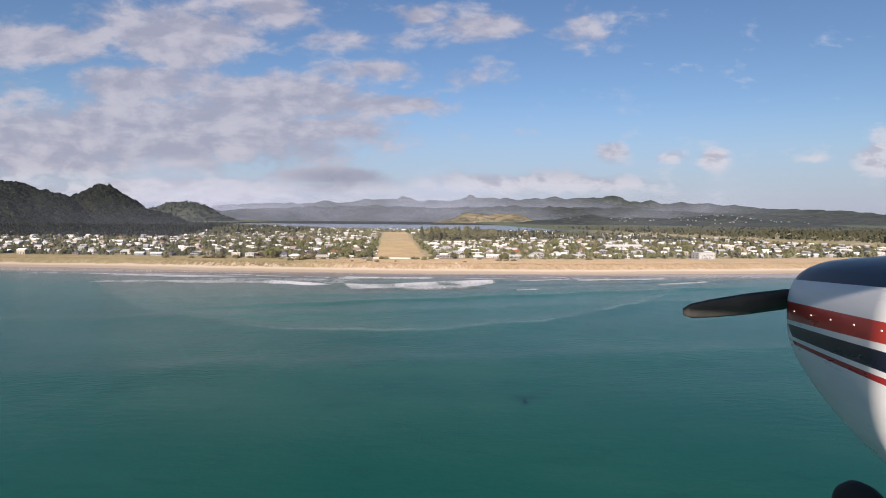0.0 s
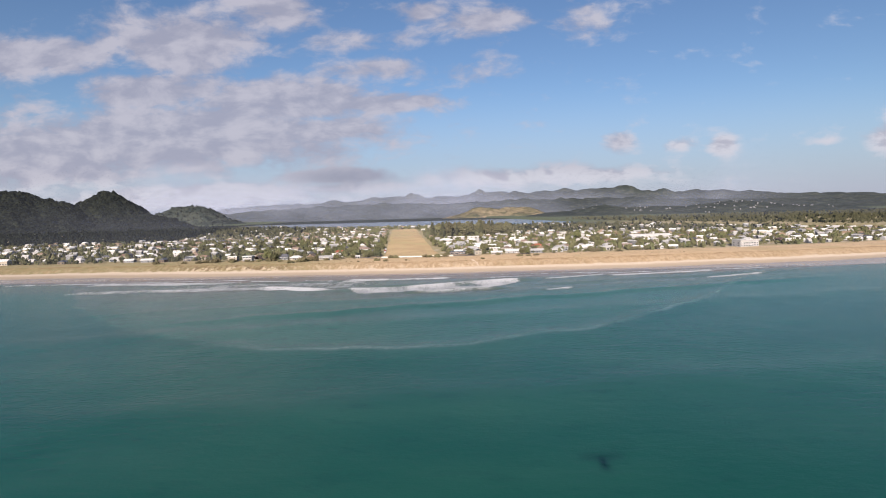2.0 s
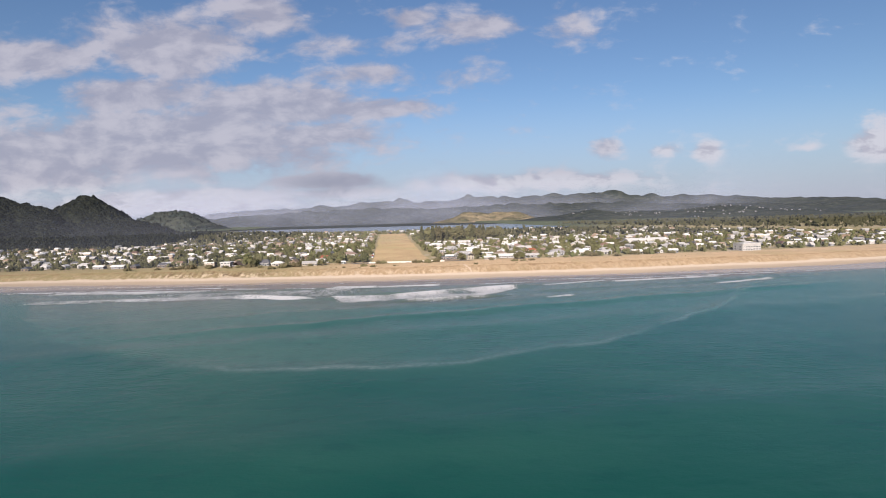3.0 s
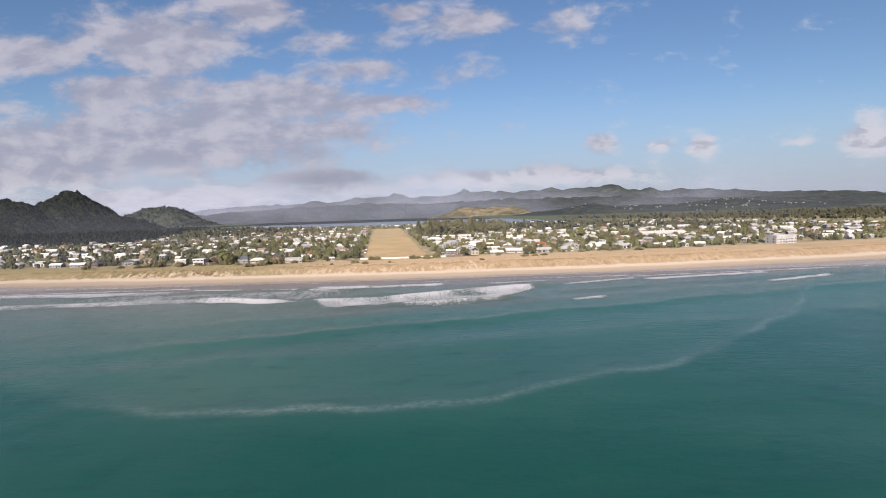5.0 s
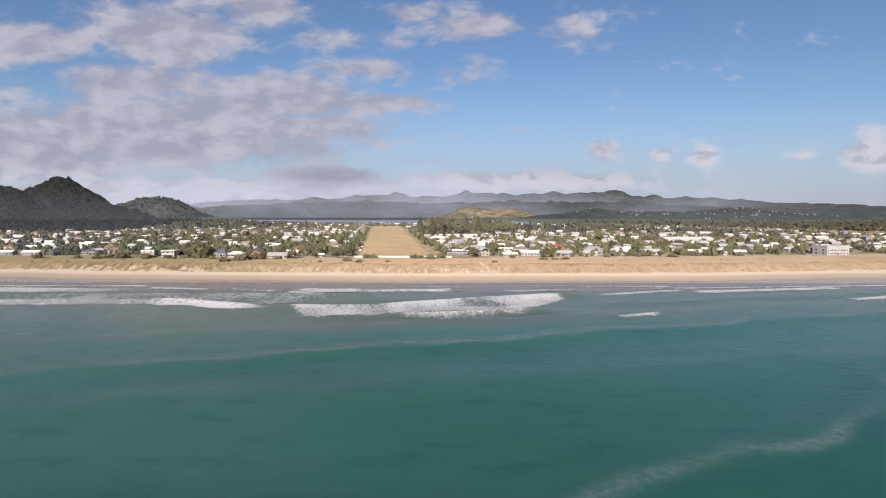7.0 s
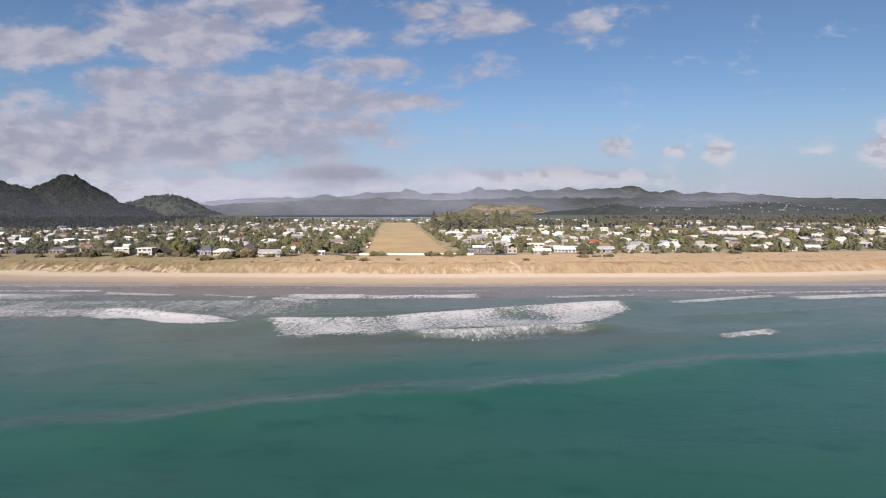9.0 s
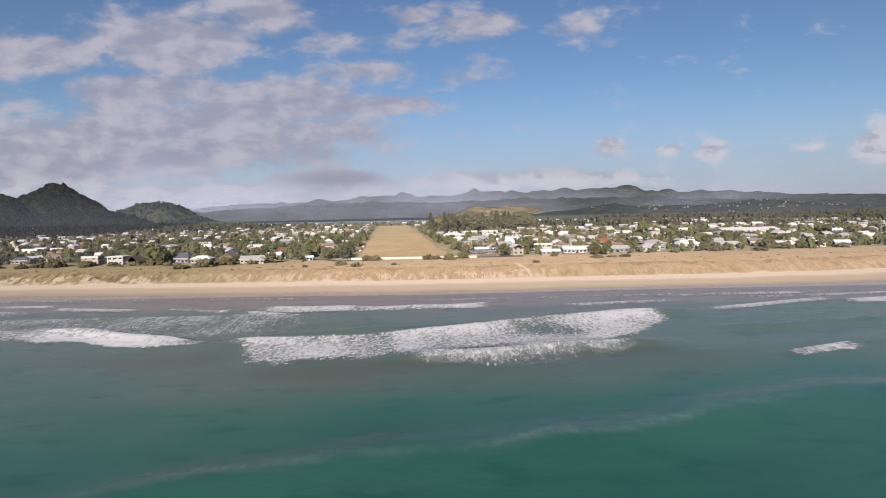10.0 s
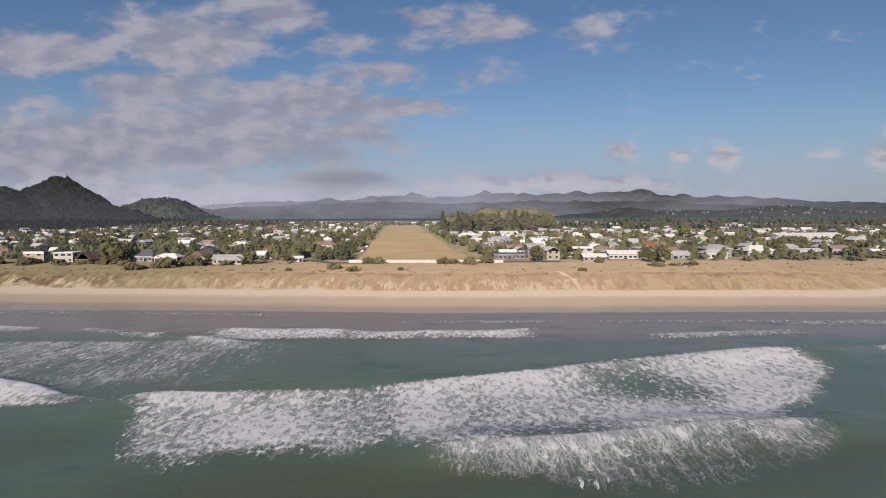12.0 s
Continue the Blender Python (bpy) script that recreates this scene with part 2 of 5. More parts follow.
dune = n.mix(tuft_shade, n.mix(bare, n.mix(n.math("MULTIPLY", scarp, n.math("SUBTRACT", 0.7, n.math("MULTIPLY", lush, 0.5))), grass, (0.195, 0.142, 0.086)), (0.60, 0.525, 0.42)), (0.120, 0.086, 0.048))
lip = n.step(n.math("ABSOLUTE", n.math("SUBTRACT", n.math("ADD", shore, n.math("MULTIPLY", n.math("SUBTRACT", n2, 0.5), 5.0)), 43.5)), 0.5, 1.6, 0.6, 0.0)
dune = n.mix(n.math("MULTIPLY", lip, n.step(pale, 0.35, 0.6)), dune, (0.135, 0.088, 0.050))
wrack = n.math("MULTIPLY", n.step(n.math("ABSOLUTE", n.math("SUBTRACT", wide, n.math("ADD", 17.6, n.math("MULTIPLY", n2, 1.6)))), 0.25, 0.75, 1.0, 0.0), n.step(n3, 0.38, 0.55, 0.10, 0.5))
sand = n.mix(wrack, sand, (0.16, 0.115, 0.075))
land = n.mix(n.step(edge, 28.0, 31.0), sand, dune)
town = n.mix(n.step(n2, 0.35, 0.65), n.mix(n.step(n3, 0.3, 0.7), (0.165, 0.142, 0.080), (0.215, 0.178, 0.105)), (0.140, 0.130, 0.066))
town = n.mix(n.step(n.noise(n.place, 0.055, 3.0), 0.56, 0.62, 0.0, 0.7), town, (0.24, 0.21, 0.17))
bush = n.mix(n2, (0.026, 0.038, 0.018), (0.055, 0.066, 0.030))
land = n.mix(n.step(edge, 92.0, 112.0), land, town)
land = n.mix(n.step(wide, 700.0, 1300.0), land, bush)
relief = n.math("ADD", n.math("MULTIPLY", n2, 0.7), n.math("MULTIPLY", n3, 0.35))
finish(n, land, n.step(wide, 0.0, 9.0, 0.22, 0.95), relief, n.step(wide, 2.0, 34.0, 0.05, 0.8), 0.5, spec=0.4, Diffuse_Roughness=1.0)
M["ground"] = m

m, n = shader("mown_grass")
along = n.stretch(n.vec("ADD", n.place, n.vec("MULTIPLY", n.node("ShaderNodeCombineXYZ", X=n.node("ShaderNodeSeparateXYZ", 1, Vector=n.place), Y=0.0, Z=0.0), (0.1176, 0.0, 0.0))), 1.0, 0.03, 1.0)
g1, g2, g3 = n.noise(n.place, 0.022, 4.0), n.noise(along, 0.09, 4.0, 0.6), n.noise(n.place, 0.9, 6.0, 0.7)
c = n.mix(n.step(g1, 0.35, 0.65), (0.240, 0.178, 0.102), (0.300, 0.228, 0.134))
c = n.mix(n.step(g2, 0.45, 0.72, 0.0, 0.55), c, (0.275, 0.228, 0.120))
c = n.mix(n.step(n.noise(n.place, 0.011, 3.0), 0.50, 0.64, 0.0, 0.55), c, (0.205, 0.190, 0.098))
c = n.mix(n.step(g3, 0.45, 0.8, 0.0, 0.4), c, (0.15, 0.115, 0.055))
finish(n, c, 0.95, g3, 0.5, 0.15, spec=0.2, Diffuse_Roughness=1.0)
M["airstrip"] = m

m, n = shader("bare_sand")
finish(n, n.mix(n.noise(n.place, 0.5, 5.0), (0.34, 0.28, 0.215), (0.40, 0.335, 0.265)), 0.95, n.noise(n.place, 1.2, 5.0), 0.5, 0.1, spec=0.2, Diffuse_Roughness=1.0)
M["sand"] = m

m, n = shader("asphalt")
finish(n, n.mix(n.noise(n.place, 0.3, 5.0), (0.10, 0.097, 0.092), (0.17, 0.165, 0.155)), 0.9, n.noise(n.place, 6.0), 0.3, 0.03)
M["asphalt"] = m


def forest(name, a, b, c, size):
    """Bush canopy on far slopes."""
    m, n = shader(name)
    cell = n.node("ShaderNodeTexVoronoi", 0, Vector=n.place, Scale=size)
    tint = n.node("ShaderNodeTexVoronoi", 1, Vector=n.place, Scale=size)
    broad = n.noise(n.place, 0.006, 5.0, 0.6)
    col = n.mix(n.step(broad, 0.35, 0.65), a, b)
    col = n.mix(n.step(n.node("ShaderNodeSeparateColor", Color=tint), 0.3, 1.0, 0.0, 0.7), col, c)
    height = n.math("SUBTRACT", n.math("MULTIPLY", n.noise(n.place, size * 2.6, 5.0, 0.7), 0.6), cell)
    finish(n, col, 0.9, height, 0.95, 6.0, spec=0.1)
    return m


# one bush in two copies: cloud shade, then sunlight, put into the colour
M["bush shaded"] = forest("bush_shaded", (0.009, 0.012, 0.010), (0.014, 0.018, 0.013), (0.028, 0.033, 0.021), 0.085)
M["bush lit"] = forest("bush_lit", (0.030, 0.040, 0.034), (0.048, 0.058, 0.046), (0.070, 0.078, 0.062), 0.035)
M["pasture"] = forest("pasture", (0.31, 0.25, 0.155), (0.16, 0.145, 0.08), (0.065, 0.072, 0.04), 0.03)

# the sea
m, n = shader("sea_water")
silt_sheen = n.node("ShaderNodeAttribute", 2, dict(attribute_name="silt_sheen"))
w1 = n.noise(n.stretch(n.place, 0.35, 1.0, 1.0), 0.022, 5.0, 0.6)
w2 = n.noise(n.stretch(n.place, 0.45, 1.0, 1.0), 0.14, 4.0, 0.6)
cloudy = n.math("ADD", silt_sheen, n.math("MULTIPLY", n.math("SUBTRACT", w1, 0.5), 0.55), clamp=False)
col = n.mix(n.step(cloudy, 0.0, 0.5), (0.0062, 0.083, 0.061), (0.039, 0.135, 0.098))
col = n.mix(n.step(cloudy, 0.42, 0.78), col, (0.108, 0.156, 0.117))
col = n.mix(n.step(cloudy, 0.80, 1.05), col, (0.235, 0.205, 0.180))
col = n.mix(n.step(w2, 0.52, 0.72, 0.0, 0.35), col, (0.004, 0.060, 0.050))
col = n.mix(n.math("MULTIPLY", n.node("ShaderNodeAttribute", 2, dict(attribute_name="olive")), 0.80), col, (0.088, 0.106, 0.062))
film = n.math("MULTIPLY", n.node("ShaderNodeAttribute", 2, dict(attribute_name="streak")), n.step(n.noise(n.place, 0.6, 6.0, 0.7), 0.3, 0.7, 0.12, 0.46))
col = n.mix(film, col, (0.42, 0.47, 0.45))
chop = n.math("ADD", n.math("MULTIPLY", n.noise(n.stretch(n.place, 0.5, 1.0, 1.0), 0.35, 4.0, 0.6), 1.0), n.math("MULTIPLY", n.noise(n.place, 1.6, 4.0, 0.6), 0.22))
finish(n, col, 0.24, chop, 0.35, 0.45, spec=0.28, IOR=1.333)
M["sea"] = m

m, n = shader("estuary_water")
finish(n, n.mix(n.noise(n.place, 0.01), (0.13, 0.165, 0.20), (0.16, 0.19, 0.22)), 0.2, n.noise(n.place, 0.4), 0.15, 0.2)
M["estuary"] = m

# foam: lacy white water that thins out as its density falls
m, n = shader("sea_foam")
dens = n.node("ShaderNodeAttribute", 2, dict(attribute_name="amount"))
drape = n.node("ShaderNodeAttribute", 2, dict(attribute_name="drape"))
bent = n.vec("ADD", n.mix(drape, n.stretch(n.place, 1.0, 0.50, 1.0), n.stretch(n.place, 1.0, 0.14, 1.0)), n.vec("MULTIPLY", n.vec("SUBTRACT", n.noise(n.place, 0.35, 4.0, 0.6, 1), (0.5, 0.5, 0.5)), (1.7, 1.7, 0.0)))
lace = n.node("ShaderNodeTexVoronoi", 0, dict(feature="DISTANCE_TO_EDGE"), Vector=bent, Scale=0.78)
lace2 = n.node("ShaderNodeTexVoronoi", 0, dict(feature="DISTANCE_TO_EDGE"), Vector=bent, Scale=2.1)
froth = n.noise(bent, 0.30, 6.0, 0.62)
speck = n.noise(n.place, 2.2, 4.0, 0.6)
reach = n.math("ADD", n.math("ADD", n.math("MULTIPLY", dens, 0.19), n.math("MULTIPLY", n.math("SUBTRACT", froth, 0.5), 0.20)), n.math("ADD", n.math("MULTIPLY", n.math("SUBTRACT", speck, 0.5), 0.14), -0.045))
strand1 = n.step(n.math("SUBTRACT", lace, reach), 0.10, -0.10, 0.0, 0.85)
strand2 = n.step(n.math("SUBTRACT", lace2, n.math("MULTIPLY", reach, 0.9)), 0.09, -0.07, 0.0, 0.80)
clot = n.noise(n.vec("MULTIPLY", bent, (1.0, 1.25, 1.0)), 0.95, 4.0, 0.62)
clots = n.step(n.math("ADD", clot, n.math("SUBTRACT", n.math("MULTIPLY", n.math("SUBTRACT", dens, 0.55), 0.20), n.math("MULTIPLY", drape, 0.07))), 0.48, 0.61)
strands = n.math("MULTIPLY", n.math("MAXIMUM", clots, n.math("MULTIPLY", n.math("MAXIMUM", strand1, strand2), n.math("MAXIMUM", n.math("MULTIPLY", drape, 0.8), n.step(clot, 0.30, 0.58, 0.40, 1.0)))), n.step(dens, 0.0, 0.14))
milk = n.math("MULTIPLY", n.step(n.math("ADD", dens, n.math("MULTIPLY", n.math("SUBTRACT", froth, 0.5), 0.6)), 0.15, 1.00, 0.0, 0.66), n.step(dens, 0.0, 0.15))
alpha = n.math("MULTIPLY", n.math("SUBTRACT", 1.0, n.math("MULTIPLY", n.math("SUBTRACT", 1.0, strands), n.math("SUBTRACT", 1.0, milk))), 0.93)
col = n.mix(strands, (0.40, 0.45, 0.435), (0.72, 0.725, 0.72))
finish(n, col, 0.85, n.math("ADD", strands, froth), 0.45, 0.35, spec=0.2, Alpha=alpha)
M["foam"] = m

# bluish translucent coat of the haze sheets before ranges, hills and town
m, n = shader("haze_sheet")
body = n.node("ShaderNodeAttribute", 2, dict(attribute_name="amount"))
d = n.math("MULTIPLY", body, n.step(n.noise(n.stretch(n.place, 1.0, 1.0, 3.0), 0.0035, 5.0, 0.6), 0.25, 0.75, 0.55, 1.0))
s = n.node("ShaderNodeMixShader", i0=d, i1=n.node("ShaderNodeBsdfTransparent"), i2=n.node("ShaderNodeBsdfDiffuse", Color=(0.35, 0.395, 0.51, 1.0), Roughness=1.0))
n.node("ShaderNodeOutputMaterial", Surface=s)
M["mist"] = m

# ---------------------------------------------------------------- shapes


def hashed(ix, iy, seed):
    h = np.sin(ix * 127.1 + iy * 311.7 + seed * 74.7) * 43758.5453
    return h - np.floor(h)


def value_noise(x, y, seed=0):
    ix, iy = np.floor(x), np.floor(y)
    fx, fy = x - ix, y - iy
    fx, fy = fx * fx * (3 - 2 * fx), fy * fy * (3 - 2 * fy)
    a, b = hashed(ix, iy, seed), hashed(ix + 1, iy, seed)
    c, d = hashed(ix, iy + 1, seed), hashed(ix + 1, iy + 1, seed)
    return (a * (1 - fx) + b * fx) * (1 - fy) + (c * (1 - fx) + d * fx) * fy


def fbm(x, y, scale, octaves=4, seed=0):
    """Noise of mean 0, about -1 to 1; scale: the largest feature in metres."""
    total, amp, norm = 0, 1.0, 0.0
    for k in range(octaves):
        f = 2.0**k / scale
        total, norm = total + amp * (value_noise(x * f + 17 * k, y * f - 9 * k, seed + k) * 2 - 1), norm + amp
        amp *= 0.5
    return total / norm * 1.5


def smooth(x, lo, hi):
    t = np.clip((x - lo) / (hi - lo), 0, 1)
    return t * t * (3 - 2 * t)


def shore_y(x):
    return 538 + np.where(x > 0, 0.00022 * np.minimum(x * x, 900.0**2), 0.00015 * np.minimum(x * x, 420.0**2)) + 1.2 * np.sin(x / 31.0)


def town_edge(x):
    """How far inland the town's flat reaches: the estuary's near bank."""
    return np.interp(x, (-950, -600, -350, 0, 250, 465, 740, 900, 1400), (2010, 1850, 1680, 1620, 1540, 1380, 950, 830, 760))


def far_bank(x):
    return np.interp(x, (-950, -100, 150, 330, 480, 760, 950, 1400), (3250, 3250, 2900, 2200, 1640, 1150, 980, 900))


def land_height(x, y):
    s = y - shore_y(x)
    ragged = fbm(x, y, 9, 3, 5) * 2.2 + fbm(x, y, 60, 2, 8) * 3.0
    z = np.where(s < 0, np.maximum(s * 0.022, -4.0), s * 0.075)
    z = np.minimum(z, 2.5)
    gully = (2.2 * np.abs(fbm(x, y * 0.3, 4.5, 3, 21)) + 0.9 * np.abs(fbm(x, y * 0.2, 17.0, 3, 22))) * smooth(s, 29, 33) * (1 - smooth(s, 41, 46))
    z = z + (3.5 * smooth(s + 0.6 * ragged, 29, 37) + 1.5 * smooth(s + 0.6 * ragged, 36, 44) - gully)
    z = z + 0.3 * fbm(x, y, 12, 3, 3) * smooth(s, 46, 52) * (1 - smooth(s, 76, 92))
    z = z - 0.5 * smooth(s, 50, 95)
    basin = smooth(y - town_edge(x), 0, 50) * (1 - smooth(y - far_bank(x), -50, 0)) * smooth(x, -1150, -950)
    return z - 8.5 * basin


def grid_mesh(name, xs, ys, height, attrs=None, smooth_faces=True):
    X, Y = np.meshgrid(xs, ys)
    Z = height(X, Y)
    nx, ny = len(xs), len(ys)
    co = np.stack([X, Y, Z], -1).reshape(-1, 3)
    i = (np.arange(ny - 1)[:, None] * nx + np.arange(nx - 1)).ravel()
    return sheet_mesh(name, co, np.stack([i, i + 1, i + nx + 1, i + nx], -1), {k: f(X, Y).ravel() for k, f in (attrs or {}).items()}, smooth_faces)


def sheet_mesh(name, co, faces, attrs=None, smooth_faces=True):
    me = bpy.data.meshes.new(name)
    co, faces = np.asarray(co, np.float32), np.asarray(faces, np.int32)
    k = faces.shape[1]
    me.vertices.add(len(co))
    me.vertices.foreach_set("co", co.ravel())
    me.loops.add(faces.size)
    me.loops.foreach_set("vertex_index", faces.ravel())
    me.polygons.add(len(faces))
    me.polygons.foreach_set("loop_start", np.arange(0, faces.size, k, dtype=np.int32))
    me.polygons.foreach_set("use_smooth", np.full(len(faces), smooth_faces))
    for key, values in (attrs or {}).items():
        me.attributes.new(key, "FLOAT", "POINT").data.foreach_set("value", np.asarray(values, np.float32))
    me.update(calc_edges=True)
    return me


def made(name, me, material, parent=None, label="", category="", group="", kind=""):
    if material is not None and not me.materials:
        me.materials.append(material)
    ob = new(name, me)
    ob.parent = parent
    return tagged(ob, label, category, group, kind)


class Geo:
    """Points and faces of one mesh."""

    def __init__(self):
        self.v, self.f = [], []

    def add(self, points, faces):
        k = len(self.v)
        self.v += [tuple(p) for p in points]
        self.f += [tuple(i + k for i in f) for f in faces]
        return self

    def box(self, x0, x1, y0, y1, z0, z1):
        return self.add([(x0, y0, z0), (x1, y0, z0), (x1, y1, z0), (x0, y1, z0), (x0, y0, z1), (x1, y0, z1), (x1, y1, z1), (x0, y1, z1)],
                        [(0, 3, 2, 1), (4, 5, 6, 7), (0, 1, 5, 4), (1, 2, 6, 5), (2, 3, 7, 6), (3, 0, 4, 7)])

    def tube(self, a, b, ra, rb, sides=7):
        a, b = Vector(a), Vector(b)
        ax = (b - a).normalized()
        u = ax.orthogonal().normalized()
        w = ax.cross(u)
        ring = [(u * math.cos(t) + w * math.sin(t)) for t in [2 * math.pi * i / sides for i in range(sides)]]
        pts = [a + r * ra for r in ring] + [b + r * rb for r in ring]
        faces = [(i, (i + 1) % sides, sides + (i + 1) % sides, sides + i) for i in range(sides)]
        return self.add(pts, faces + [tuple(range(sides))[::-1], tuple(range(sides, 2 * sides))])

    def mesh(self, name, smooth_faces=False):
        me = bpy.data.meshes.new(name)
        me.from_pydata(self.v, [], self.f)
        if smooth_faces:
            me.polygons.foreach_set("use_smooth", [True] * len(me.polygons))
        me.update()
        return me


def part(name, geo, material, parent, label="", smooth_faces=False):
    return made(name, geo.mesh(name, smooth_faces) if isinstance(geo, Geo) else geo, material, parent, label)


def thing(name, m, label, category, group=""):
    ob = new(name)
    ob.empty_display_size = 0.5
    ob.matrix_basis = m
    return tagged(ob, label, category, group)


def spread(lo, hi, fine_lo, fine_hi, fine, coarse):
    """Coordinates that are close together in the middle stretch and widen outwards."""
    mid = list(np.arange(fine_lo, fine_hi + fine / 2, fine))
    left, right, step = [], [], fine
    x = fine_lo
    while x > lo:
        step = min(step * 1.16, coarse)
        x = max(lo, x - step)
        left.append(x)
    x, step = fine_hi, fine
    while x < hi:
        step = min(step * 1.16, coarse)
        x = min(hi, x + step)
        right.append(x)
    return np.array(left[::-1] + mid + right)


# ---------------------------------------------------------------- ground and water
gx = spread(-4990, 4990, -330, 240, 1.3, 60)
gy = np.concatenate([np.linspace(440, 528, 12), np.arange(531, 620, 1.3), spread(622, 5300, 622, 640, 3, 45)])
made("ground", grid_mesh("ground", gx, gy, land_height, {
    "shore": lambda x, y: y - shore_y(x),
    "scarp": lambda x, y: smooth(y - shore_y(x), 28, 31) * (1 - smooth(y - shore_y(x) + fbm(x, y, 14, 3, 9) * 3, 42, 47)) * (0.30 + 0.85 * smooth(fbm(x, y * 0, 130, 2, 31) - 0.0025 * np.abs(x + 70), -0.75, -0.05)),
}), M["ground"], label="sand beach, eroded dune scarp and flat land behind it", category="ground", kind="structure")

# wave crests: y at x = 0, slope, bend, height, steep side, long side, first and last x
CRESTS = [
    (476, 0.235, 0.0, 1.3, 2.2, 8.0, -108, 70), (441, 0.10, 0.0, 1.15, 4.5, 6.0, -52, 42),
    (506.5, 0.012, 0.0, 0.45, 1.5, 4.0, -120, 10), (468.7, -0.27, 0.0, 0.6, 2.0, 6.0, -150, -78),
    (449, 0.20, 0.0, 0.7, 2.0, 6.0, 50, 300), (391, 0.27, 0.0, 0.9, 5.0, 9.0, -190, 330),
    (290.5, 0.269, 0.00256, 0.5, 9.0, 16.0, -240, 260), (424.5, -0.30, 0.0, 0.9, 2.0, 6.0, -175, -96),
    (350, 0.2, 0.0, 0.4, 9.0, 16.0, -400, 400), (230, 0.15, 0.0, 0.4, 10.0, 18.0, -400, 400), (425, 0.22, 0.0, 0.3, 6.0, 10.0, -300, 300),
]


def crest_y(k, x):
    y0, slope, bend = CRESTS[k][:3]
    return y0 + slope * x + bend * x * x + 1.8 * np.sin(x / 13.0 + k) + 0.8 * np.sin(x / 4.7 + 2 * k)


def sea_height(x, y):
    z = 0.10 * fbm(x, y, 14, 3, 40)
    for k, (_, _, _, amp, steep, long, x0, x1) in enumerate(CRESTS):
        d = y - crest_y(k, x)
        run = 22 if steep < 4.6 else 110
        fade = smooth(x, x0, x0 + run) * (1 - smooth(x, x1 - run, x1))
        z = z + amp * fade * np.exp(-np.where(d > 0, d / steep, d / long) ** 2)
    return z * (1 - smooth(y - shore_y(x), -26, -6)) - 0.04


def silt_sheen_amount(x, y):
    s = y - shore_y(x)
    step1 = smooth(y - crest_y(6, x) + fbm(x, y, 40, 3, 51) * 5, -3, 5)
    step2 = smooth(y - crest_y(5, x) + fbm(x, y, 30, 3, 52) * 6, 4, 30)
    inshore = smooth(s, -205, -42)
    # paler shoreward: silt, plus sky reflection painted into the water's colour
    return 0.05 + 0.15 * smooth(y, 70, 290) + 0.10 * step1 + 0.16 * step2 * (1 - 0.8 * smooth(-x, 40, 110) * (1 - smooth(s, -95, -70))) + 0.40 * inshore + 0.40 * smooth(s, -46, -20) + 0.16 * smooth(-x, 0, 170) * step1 * (1 - smooth(s, -90, -60))


def olive_amount(x, y):
    """Sand stirred up in front of the breakers."""
    a = np.exp(-(((y - 430 - 0.12 * x + fbm(x, y, 18, 3, 61) * 5) / 9) ** 2)) * smooth(x, -95, -60) * (1 - smooth(x, 20, 60))
    b = np.exp(-(((y - 446 - 0.10 * x + fbm(x, y, 18, 3, 62) * 4) / 7) ** 2)) * smooth(x, -140, -115) * (1 - smooth(x, -95, -80))
    return np.clip(np.maximum(a, 0.7 * b), 0, 1)


def streak_amount(x, y):
    """Thin films of foam left along the older swells."""
    a = np.exp(-(((y - crest_y(6, x) - fbm(x, y, 25, 3, 55) * 2.5) / 2.5) ** 2)) * smooth(x, -150, -70) * (1 - smooth(x, 110, 240)) * (0.75 + 0.6 * fbm(x, y, 30, 3, 56))
    b = np.exp(-(((y - crest_y(5, x) - fbm(x, y, 25, 3, 57) * 3) / 1.4) ** 2)) * smooth(x, -120, -50) * (1 - smooth(x, 80, 150)) * (0.4 + 0.6 * fbm(x, y, 30, 3, 58))
    return np.clip(np.maximum(a, b), 0, 1)


sx = spread(-4990, 4990, -300, 210, 1.7, 300)
sy = np.concatenate([spread(-4900, 245, 244, 245, 2.0, 300), np.arange(247, 400, 2.2), np.arange(401, 536, 1.15)])
made("sea", grid_mesh("sea", sx, sy, lambda x, y: np.where(y > shore_y(x) - 4, -0.25, sea_height(x, y)), {"silt_sheen": silt_sheen_amount, "streak": streak_amount, "olive": olive_amount}), M["sea"],
     label="teal green sea with low swells, silty near shore", category="sea", kind="structure")
made("water", grid_mesh("water", np.linspace(-1300, 4900, 40), np.linspace(700, 3400, 12), lambda x, y: 0 * x + 0.4), M["estuary"],
     label="calm blue grey estuary behind the town", category="water", kind="structure")


